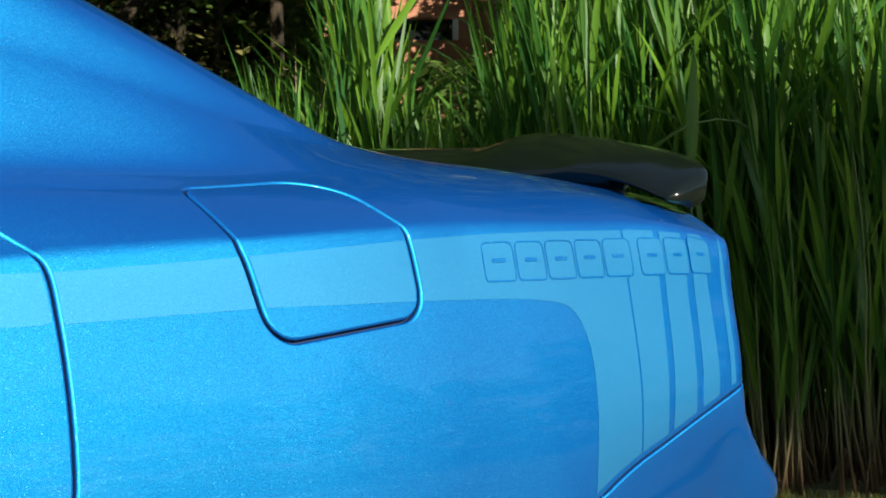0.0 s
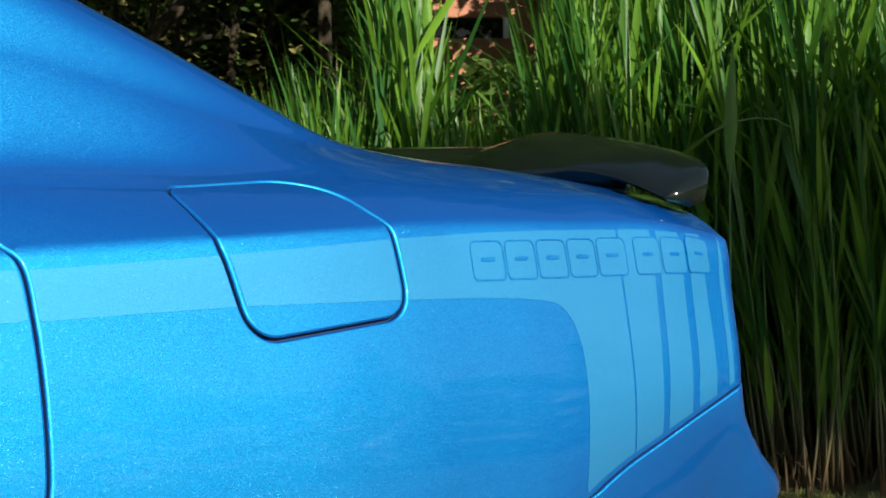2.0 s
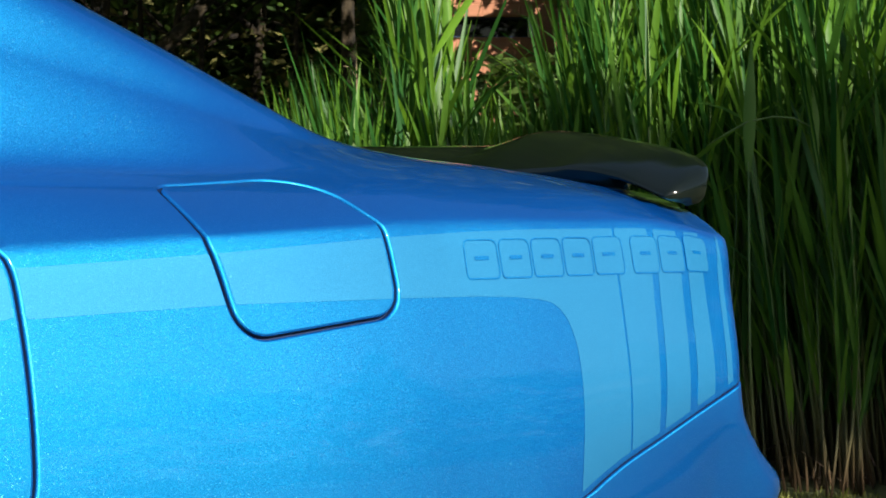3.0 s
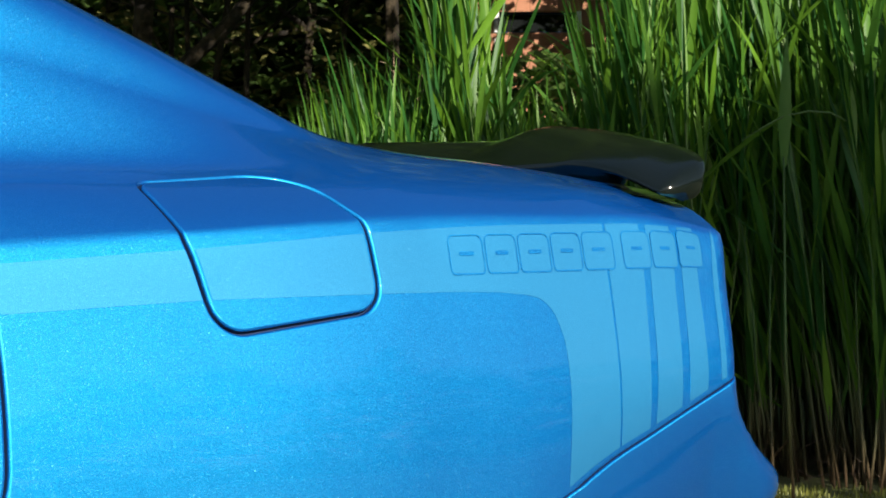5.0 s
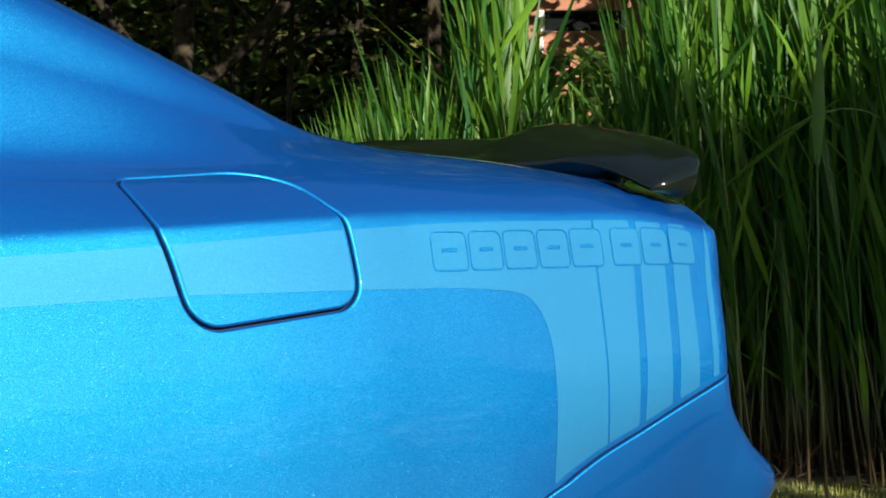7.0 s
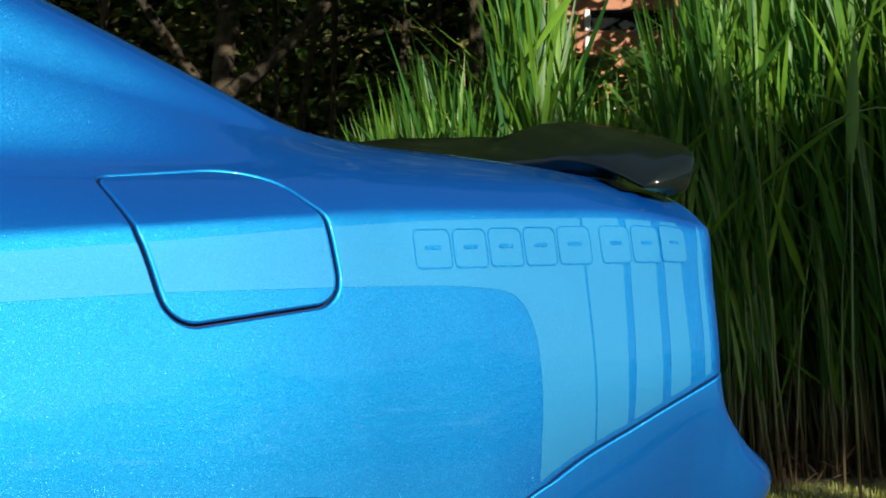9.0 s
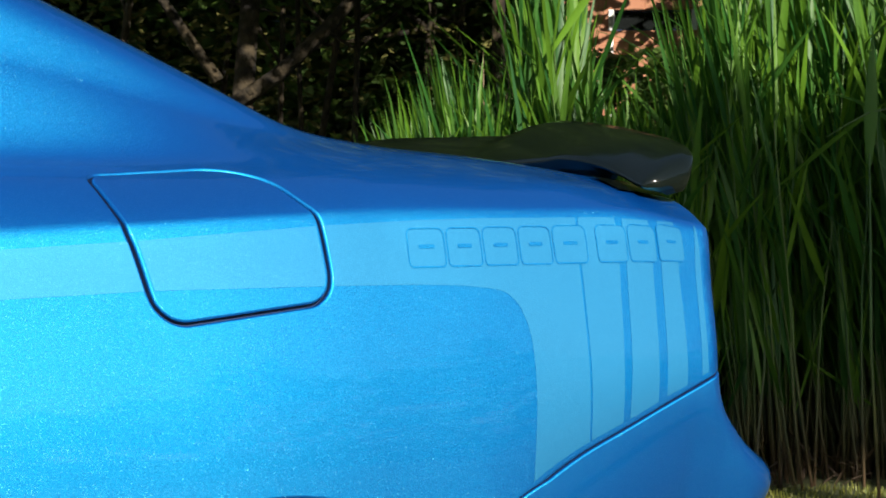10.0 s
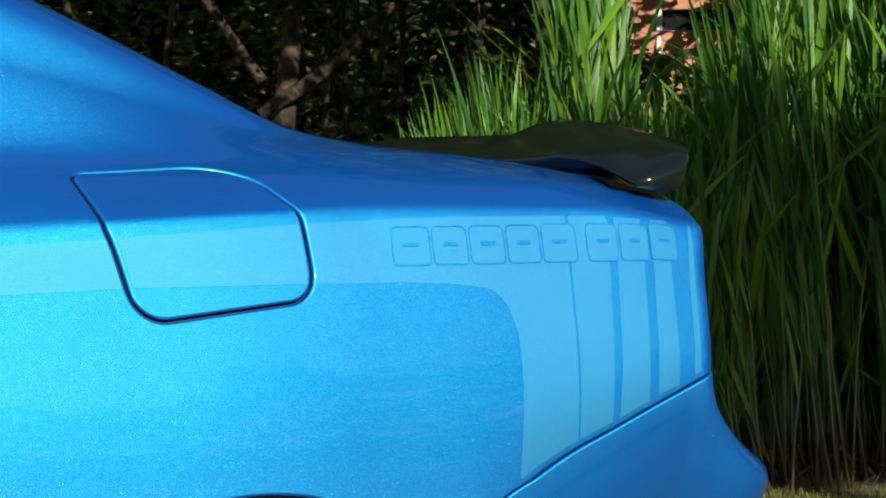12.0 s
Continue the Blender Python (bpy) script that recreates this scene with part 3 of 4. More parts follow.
    for i in range(8):
        wide = (0.055, 0.052, 0.053, 0.052, 0.055, 0.051, 0.048, 0.046)[i]
        b0, t0 = w_at_z(x, 0.920 + 0.0006 * i), w_at_z(x, 0.967 + 0.0009 * i)
        ring = rounded([(x, b0, 0.006), (x + wide, b0, 0.006), (x + wide, t0, 0.009), (x, t0, 0.009)])
        slot = rounded([(x + 0.016, (b0 + t0) / 2 - 0.002, 0.0018), (x + wide * 0.72, (b0 + t0) / 2 - 0.002, 0.0018), (x + wide * 0.72, (b0 + t0) / 2 + 0.002, 0.0018), (x + 0.016, (b0 + t0) / 2 + 0.002, 0.0018)])
        if i > 3:
            part("block_fill", sheet("block_fill", grown(ring, -0.0005), [], DECAL, lift=0.0010, step=0.02), car, "pale film block")
        part("block_mark", sheet("block_mark", ring, [grown(ring, -0.0017)], PAINT, lift=0.0013, step=0.02), car, "block outline in body blue on the film")
        part("block_slot", sheet("block_slot", slot, [], PAINT, lift=0.0013, step=0.02), car)
        x += wide + (0.0155 if i == 4 else 0.0025)


build_film()


def build_shell():
    """The rest of the body: roof, lid, bonnet, far side, tail, glass."""
    part("boot_lid", patch("boot_lid", 0.30, 0.775, 8.4, 11, PAINT, 40, 16, fn=lambda x, w: QUARTER(x, w) - np.array((0, 0, 0.004 if w < w_of(9.7) else 0.0))), car)
    part("boot_lid", patch("boot_lid", 0.30, 0.775, 8.4, 11, PAINT, 30, 12, far=True, fn=QUARTER), car)
    part("rear_window", patch("rear_window", -0.74, 0.30, 10.38, 11, GLASS, 20, 6, lift=-0.004), car, "dark sloping rear glass")
    part("rear_window", patch("rear_window", -0.74, 0.30, 10.38, 11, GLASS, 20, 6, far=True, lift=-0.004), car)
    for far in (False, True):
        part("roof_panel", patch("roof_panel", -1.9, -0.74, 9.9, 11, PAINT, 16, 8, far), car)
        part("side_window", patch("side_window", -2.2, -0.745, 7.6, 9.9, GLASS, 20, 10, far, lift=-0.003), car, "dark side glass")
        part("windscreen", patch("windscreen", -2.9, -1.9, 8.2, 11, GLASS, 14, 8, far), car, "dark raked windscreen")
        part("bonnet", patch("bonnet", -4.15, -2.9, 6.2, 11, PAINT, 20, 14, far), car)
        part("front_wing", patch("front_wing", -4.15, -2.2, 0.2, 8.2, PAINT, 30, 24, far), car)
    part("front_door", patch("front_door", -2.2, -1.304, 0.3, 7.6, PAINT, 20, 24), car)
    part("front_door", patch("front_door", -2.2, -1.304, 0.3, 7.6, PAINT, 20, 24, True), car)
    part("rear_door", patch("rear_door", -1.30, -0.40, 0.3, 7.6, PAINT, 20, 24, True), car)
    part("quarter_panel", patch("quarter_panel", -0.75, 0.775, 1.9, 10.4, PAINT, 40, 30, True, fn=QUARTER), car)
    part("rear_bumper", patch("rear_bumper", 0.41, 1.03, 0.1, 3.0, PAINT, 30, 20, True, fn=BUMPER), car)
    # tail: plate between the two bumper ends, and lamps
    box("tail_panel", 0.60, 0.700, 0.11, 2 * HALF - 0.11, 0.60, 0.955, PAINT, car, "blue tail panel", 0.01)
    box("bumper_face", 0.60, 0.832, 0.09, 2 * HALF - 0.09, 0.22, 0.63, PAINT, car, "", 0.03)
    for y in (0.13, 2 * HALF - 0.47):
        box("tail_lamp", 0.698, 0.718, y, y + 0.34, 0.80, 0.935, LENS, car, "red tail lamp", 0.006)
    box("nose_panel", -4.17, -4.10, 0.3, 2 * HALF - 0.3, 0.25, 0.95, PAINT, car, "", 0.02)
    box("floor_pan", -4.1, 0.70, 0.10, 2 * HALF - 0.10, 0.19, 0.24, GROOVE, car)
    box("wheel_well", -0.36, 0.42, 0.24, 0.30, 0.24, 0.80, GROOVE, car)
    # wheels
    for x in (0.03, -3.02):
        for y in (0.10, 2 * HALF - 0.10):
            hub = new("wheel")
            hub.parent = car
            hub.location = (x, y, 0.335)
            verts, faces = [], []
            prof = ((0.22, -0.10), (0.30, -0.115), (0.325, -0.10), (0.335, -0.06), (0.335, 0.06), (0.325, 0.10), (0.30, 0.115), (0.22, 0.10))
            for k in range(48):
                a = 2 * math.pi * k / 48
                verts += [(r * math.cos(a), d, r * math.sin(a)) for r, d in prof]
            for k in range(48):
                for j in range(7):
                    p, q = k * 8 + j, ((k + 1) % 48) * 8 + j
                    faces.append((p, p + 1, q + 1, q))
            part("tyre", mesh_of("tyre", verts, faces, RUBBER), hub)
            bm = bmesh.new()
            bmesh.ops.create_cone(bm, cap_ends=True, segments=40, radius1=0.225, radius2=0.225, depth=0.16, matrix=Matrix.Rotation(math.pi / 2, 4, "X"))
            part("rim", bm_mesh("rim", bm, ALLOY), hub)


build_shell()


def build_spoiler():
    """A black wing: end foot on the lid's edge, rising to a broad blade, stepping down to the middle."""
    sp = new("spoiler")
    sp.parent = car
    tagged(sp, "gloss black boot spoiler")
    ys = np.concatenate([np.linspace(0.088, 0.20, 16), np.linspace(0.215, 0.62, 28), np.linspace(0.64, HALF, 10)])
    full = list(ys) + [2 * HALF - y for y in ys[::-1][1:]]

    def ring(y):
        y = min(y, 2 * HALF - y)
        tz = float(np.interp(y, SP_Y, SP_TOP))           # trailing edge's height
        tx = float(np.interp(y, SP_Y, SP_BACK))          # and how far back it lies
        lz = float(np.interp(y, (0.088, 0.11, 0.14, 0.18, 0.22, 0.25, 0.29, 0.33, 0.62, HALF), (1.018, 1.024, 1.034, 1.046, 1.054, 1.058, 1.061, 1.058, 1.054, 1.056)))
        lx = float(np.interp(y, (0.088, 0.14, 0.30, 0.50, HALF), (0.640, 0.645, 0.650, 0.655, 0.66)))
        foot = float(np.interp(y, (0.088, 0.125, 0.19), (1, 1, 0)))        # the end stands on the lid
        plug = float(np.interp(y, (0.205, 0.22), (0, 1)))                    # past here a plinth fills the gap
        bz = (lz - 0.003) * (1 - plug) + 1.015 * plug
        back = bz + 0.006 + (tz - bz) * 0.25 * (1 - foot) - 0.010 * foot
        return [(lx, y, lz), (lx - 0.003, y, lz + 0.004), (lx + 0.004, y, lz + 0.011), (lx + (tx - lx) * 0.3, y, lz + (tz - lz) * 0.40 + 0.008), (0.5 * (lx + tx), y, 0.60 * tz + 0.40 * lz + 0.008),
                (lx + (tx - lx) * 0.8, y, lz + (tz - lz) * 0.88 + 0.004), (tx - 0.004, y, tz), (tx, y, tz - 0.003),
                (tx - 0.006 + 0.003 * foot, y, tz - 0.012 - 0.008 * foot), (tx - 0.045 + 0.030 * foot, y, back + 0.01 - 0.006 * foot), (lx + (tx - lx) * 0.5, y, back), (lx + 0.03, y, bz - 0.001)]
    rows = [[(p[0], y, p[2]) for p in ring(y)] for y in full]
    verts = [v for r in rows for v in r]
    n = len(rows[0])
    faces = []
    for i in range(len(rows) - 1):
        for j in range(n):
            a, b = i * n + j, i * n + (j + 1) % n
            faces.append((a, a + n, b + n, b))
    faces.append(tuple(range(n)))
    faces.append(tuple(range((len(rows) - 1) * n, len(rows) * n))[::-1])
    # black sheet on the body: the wing's foot plus the shadow painted beneath it
    for far in (False, True):
        part("foot_pad", patch("foot_pad", 0.612, 0.698, 7.05, 8.35, BLACK, 14, 14, far, QUARTER, 0.0035), sp, "black foot under the wing's end, with the shadow below it as black sheet")
    part("blade", mesh_of("blade", verts, faces, BLACK), sp)


SP_Y = (0.088, 0.095, 0.105, 0.12, 0.14, 0.19, 0.25, 0.31, 0.37, 0.43, 0.465, 0.50, 0.535, 0.57, 0.62, 0.945)
SP_TOP = (1.044, 1.056, 1.066, 1.0735, 1.080, 1.093, 1.104, 1.114, 1.122, 1.128, 1.130, 1.127, 1.119, 1.111, 1.112, 1.121)
SP_BACK = (0.714, 0.727, 0.738, 0.7475, 0.757, 0.768, 0.774, 0.777, 0.778, 0.778, 0.778, 0.777, 0.775, 0.772, 0.772, 0.780)
build_spoiler()


# ---- reeds ----
def blade(base, way, length, width, droop, twist=0.0, seg=6):
    """A long folded leaf: rows of three points from a narrow foot to a sharp tip."""
    verts, faces = [], []
    p, d = Vector(base), Vector(way).normalized()
    side = d.cross(Vector((0, 0, 1)))
    side = side.normalized() if side.length > 1e-3 else Vector((1, 0, 0))
    side = Matrix.Rotation(twist, 3, d) @ side
    for i in range(seg + 1):
        s = i / seg
        w = width * (0.35 + 2.2 * s) if s < 0.3 else width * (1 - ((s - 0.3) / 0.7) ** 1.6)
        up = side.cross(d).normalized()
        verts += [p - side * w * 0.5, p + up * w * 0.10, p + side * w * 0.5] if i < seg else [p]
        if i < seg:
            p = p + d * (length / seg)
            d = (d + Vector((0, 0, -droop / seg * (0.4 + 1.6 * s)))).normalized()
    for i in range(seg - 1):
        a = i * 3
        faces += [(a, a + 1, a + 4, a + 3), (a + 1, a + 2, a + 5, a + 4)]
    a = (seg - 1) * 3
    faces += [(a, a + 1, a + 3), (a + 1, a + 2, a + 3)]
    return verts, faces


LEEWARD = radians(140)      # the way that most leaves are blown


def reed_plant(heap, at, height, lean, rnd, rich=1.0):
    """A cane, crooked at the foot, with broad pointed leaves that mostly lean one way, barer towards the foot."""
    pts, n = [], 8
    a = rnd.gauss(LEEWARD, 1.0)
    bend = Vector((math.cos(a), math.sin(a), 0)) * lean
    a = rnd.gauss(LEEWARD + math.pi, 0.8)
    kick = Vector((math.cos(a), math.sin(a), 0)) * rnd.uniform(0.0, 0.16)
    for i in range(n):
        s = i / (n - 1)
        pts.append(Vector(at) + Vector((0, 0, height * s)) + bend * height * s * s + kick * (1 - s) ** 3 + Vector((rnd.uniform(-1, 1), rnd.uniform(-1, 1), 0)) * 0.008)
    v, f = tube(pts, [0.0058 - 0.0042 * i / (n - 1) for i in range(n)], 5)
    heap.add(v, f, 1)
    leaves = int(rnd.randint(10, 14) * rich)
    turn = rnd.uniform(0, 6.283)
    for k in range(leaves):
        s = 0.14 + 0.85 * ((k + rnd.random() * 0.7) / leaves) ** 0.75
        i = min(int(s * (n - 1)), n - 2)
        base = pts[i].lerp(pts[i + 1], s * (n - 1) - i)
        turn = rnd.gauss(LEEWARD, 0.8) if rnd.random() < 0.62 else rnd.uniform(0, 6.283)
        rise = rnd.uniform(2.6, 6.5) if rnd.random() < 0.88 else rnd.uniform(0.7, 1.6)
        way = Vector((math.cos(turn), math.sin(turn), rise))
        length = rnd.uniform(0.36, 0.62) * (1.1 - 0.35 * abs(s - 0.7))
        v, f = blade(base, way, length, rnd.uniform(0.014, 0.031), rnd.uniform(0.0, 0.4) if rnd.random() < 0.87 else rnd.uniform(0.7, 1.5), rnd.uniform(-0.9, 0.9))
        heap.add(v, f, 0)


class Pieces:
    """Keeps each piece of a plant by itself."""

    def __init__(self):
        self.all = []

    def add(self, verts, faces, mat=0):
        self.all.append((verts, faces, mat))


def reed_top(x, y, rnd):
    """Height of a plant's highest leaf: a low fringe, a taller clump, a dip, then the tall stand."""
    bearing = math.degrees(math.atan2(y + 1.77, x + 1.11))
    h = float(np.interp(bearing, (38, 46, 46.8, 47.1, 47.4, 50.5, 50.9, 51.1, 51.55, 51.9, 53.2, 54.9, 55.6, 56.2, 56.9), (2.0, 2.0, 1.9, 1.65, 1.36, 1.36, 1.40, 2.0, 2.0, 1.42, 1.43, 1.42, 1.32, 1.14, 0.9)))
    return h * rnd.uniform(0.84, 1.05)


def front_y(x):
    """The near edge of the reed bed."""
    return float(np.interp(x, (1.9, 2.2, 3.3, 3.65, 3.85, 4.05, 4.3, 5.5, 7), (3.5, 3.3, 2.82, 2.63, 2.37, 2.07, 1.85, 1.5, 1.3)))


def build_reeds():
    rnd = random.Random(5)
    kinds = []
    for i in range(16):
        pieces = Pieces()
        reed_plant(pieces, (0, 0, 0), 1.6, rnd.uniform(0.02, 0.13), rnd)
        kinds.append(pieces.all)
    for i in range(280):
        x = 2.05 + 2.6 * rnd.random()
        y = front_y(x) + 0.8 * rnd.random() ** 1.4
        h = (reed_top(x, y, rnd) - 0.09) / 1.98
        at = pose(x, y, ground_z(x, y) - 0.01, rnd.uniform(-3, 3), rnd.uniform(-3, 3), rnd.uniform(-40, 40))
        if i < 16:
            cane = kinds[i][0]
            ob = tagged(new("reed", mesh_of("reed", *cane[:2], CANE)), "tall green reed with long upright leaves", "reed", "reeds beside the lawn")
            for verts, faces, kind in kinds[i][1:]:
                part("leaf", mesh_of("leaf", verts, faces, REED), ob)
            ob.matrix_basis = at
            kinds[i] = ob
        else:
            ob = copy_thing(kinds[i % 16], at)
        ob.scale = (0.5 + 0.5 * h, 0.5 + 0.5 * h, h)
    heap = Heap()
    for i in range(1650):
        x = 2.1 + 4.0 * rnd.random() if i < 1250 else 2.1 + 1.35 * rnd.random()
        y = front_y(x) + (0.5 + 1.5 * rnd.random() ** 1.3 if i < 1250 else 0.1 + 0.9 * rnd.random())
        if math.atan2(y + 1.77, x + 1.11) > radians(56.5):
            continue
        reed_plant(heap, (x, y, 0.09), max(reed_top(x, y, rnd) - 0.45, 0.5), rnd.uniform(0.02, 0.12), rnd, 0.9)
    tagged(new("reed_bed", heap.mesh("reed_bed", [REED, CANE])), "dense bed of tall green reeds with brown canes", "reeds", kind="stuff")
    # a reed at the front with one broad upright leaf and a stalk bent over
    ob = tagged(new("reed", mesh_of("reed", *tube([(0.03, -0.02, 0), (0.01, 0, 0.5), (0, 0, 1.10)], [0.006, 0.005, 0.003], 6), CANE)), "reed with one broad upright leaf and a bent stalk", "reed", "reeds beside the lawn")
    ob.location = (3.29, 2.27, 0.09)
    part("leaf", mesh_of("leaf", *blade((0, 0, 1.07), (0.02, -0.01, 1), 0.42, 0.042, 0.02, 1.2), REED), ob)
    part("leaf", mesh_of("leaf", *blade((0.0, 0.0, 1.04), (-0.5, 0.4, 1.2), 0.30, 0.026, 0.1), REED), ob)
    bent = [(-0.10, 0.08, 1.15), (-0.05, 0.04, 1.19), (0.0, 0.0, 1.225), (0.06, -0.05, 1.24), (0.11, -0.09, 1.235), (0.15, -0.12, 1.21)]
    part("bent_stalk", mesh_of("bent_stalk", *tube(bent, [0.0022, 0.003, 0.0032, 0.0032, 0.003, 0.0018], 5), CANE), ob, "thin green stalk bent over sideways")
    # dry leaves lying and leaning about the foot
    heap = Heap()
    for i in range(170):
        x = 2.2 + 3.0 * rnd.random()
        y = front_y(x) + 0.02 + 0.6 * rnd.random()
        a = rnd.uniform(0, 6.283)
        heap.add(*blade((x, y, 0.09 + 0.10 * rnd.random() ** 2), (math.cos(a), math.sin(a), rnd.uniform(-0.1, 0.9)), rnd.uniform(0.15, 0.4), rnd.uniform(0.006, 0.016), rnd.uniform(0.2, 1.2)))
    tagged(new("reed_litter", heap.mesh("reed_litter", [DRY])), "dry brown fallen leaves at the foot of the reeds", "litter", kind="stuff")
    # grass along the foot
    heap = Heap()
    for i in range(7000):
        x = 1.8 + 3.4 * rnd.random()
        y = front_y(x) - 0.55 + 0.6 * rnd.random()
        a = rnd.uniform(0, 6.283)
        v, f = blade((x, y, ground_z(x, y) - 0.005), (math.cos(a) * 0.4, math.sin(a) * 0.4, 1), rnd.uniform(0.015, 0.042), rnd.uniform(0.003, 0.006), rnd.uniform(0.1, 0.8), 0, 3)
        heap.add(v, f)
    tagged(new("lawn", heap.mesh("lawn", [LAWN])), "short yellow-green grass at the foot of the reeds", "grass", kind="stuff")


build_reeds()


# ---- trees ----
def build_tree(x, y, height, radius, rnd, leaves, spread, low, name="tree", label="dark leafy tree with crooked limbs", forks=(), roof=None):
    """Tapered trunk with limbs and a crown of many small leaves; roof adds unseen leaves for shade."""
    tree = tagged(new(name), label, "tree", "trees behind the reeds")
    tree.location = (x, y, 0.05)
    heap, tips = Heap(), []

    def limb(start, way, length, r, depth):
        pts, p, d = [Vector(start)], Vector(start), Vector(way).normalized()
        n = 6
        for i in range(n):
            d = (d + Vector((rnd.uniform(-1, 1), rnd.uniform(-1, 1), rnd.uniform(-0.5, 0.8))) * (0.07 if depth == 0 else 0.22)).normalized()
            p = p + d * length / n
            pts.append(p.copy())
        v, f = tube(pts, [r * (1 - 0.75 * i / n) for i in range(n + 1)], 7 if depth == 0 else 5)
        heap.add(v, f)
        if depth < 2:
            for k in range(7 if depth == 0 else 5):
                i = rnd.randint(2 if depth else 3, n)
                a = rnd.uniform(0, 6.283)
                limb(pts[i], Vector((math.cos(a), math.sin(a), rnd.uniform(0.0, 0.9))), length * rnd.uniform(0.4, 0.65), r * 0.5 * (1 - 0.5 * i / n), depth + 1)
        if depth:
            tips.extend(pts[2:])

    limb((0, 0, -0.1), (rnd.uniform(-0.05, 0.05), rnd.uniform(-0.05, 0.05), 1), height, radius, 0)
    for z, way, length, r in forks:
        limb((0, 0, z), way, length, r, 1)
    part("trunk", heap.mesh("trunk", [BARK]), tree)
    crown = Heap()
    for k in range(leaves):
        c = rnd.choice(tips) + Vector((rnd.gauss(0, 1), rnd.gauss(0, 1), rnd.gauss(0, 0.8))) * spread
        # leaves left out on the side where they would shade the house wall
        if c.z < low or (c.z > 3.0 and k % 3) or (x + c.x > 4.65 and y + c.y < 6.5):
            continue
        a, s = rnd.uniform(0, 6.283), rnd.uniform(0.018, 0.040) * (1 if c.z < 3.0 else 2.2)
        d = Vector((math.cos(a), math.sin(a), rnd.uniform(-0.9, 0.5))).normalized()
        e = d.cross(Vector((rnd.uniform(-1, 1), rnd.uniform(-1, 1), 1))).normalized()
        crown.add([c - d * s, c - d * s * 0.3 + e * s * 0.42, c + d * s * 0.45 + e * s * 0.3, c + d * s, c + d * s * 0.45 - e * s * 0.3, c - d * s * 0.3 - e * s * 0.42], [(0, 1, 2, 3, 4, 5)])
    if roof:
        # extra crown added overhead, out of view, widest towards the light, to shade trunks
        wide, ahead = roof

        def shade_mass():
            a, q = rnd.uniform(0, 6.283), wide * math.sqrt(rnd.random())
            p = Vector((math.cos(a) * q, math.sin(a) * q + ahead, 0))
            p.z = z = rnd.uniform(2.12 + 0.444 * max(3.0 - y - p.y, 0), 3.2)
            return p if noise.noise((p.x * 1.7 + x, p.y * 1.7 + y, z * 1.7)) > -0.1 and x + p.x < 4.75 else None
        leaf_cloud(crown, int(3800 * wide), rnd, shade_mass, (0.05, 0.09))
    part("crown", crown.mesh("crown", [FOLIAGE], False), tree)


def leaf_cloud(heap, n, rnd, place, size):
    """Small pointed leaves at the places that place() gives."""
    for k in range(n):
        c = place()
        if c is None:
            continue
        a, s = rnd.uniform(0, 6.283), rnd.uniform(*size)
        d = Vector((math.cos(a), math.sin(a), rnd.uniform(-0.9, 0.5))).normalized()
        e = d.cross(Vector((rnd.uniform(-1, 1), rnd.uniform(-1, 1), 1))).normalized()
        heap.add([c - d * s, c + e * s * 0.5, c + d * s, c - e * s * 0.5], [(0, 1, 2, 3)])


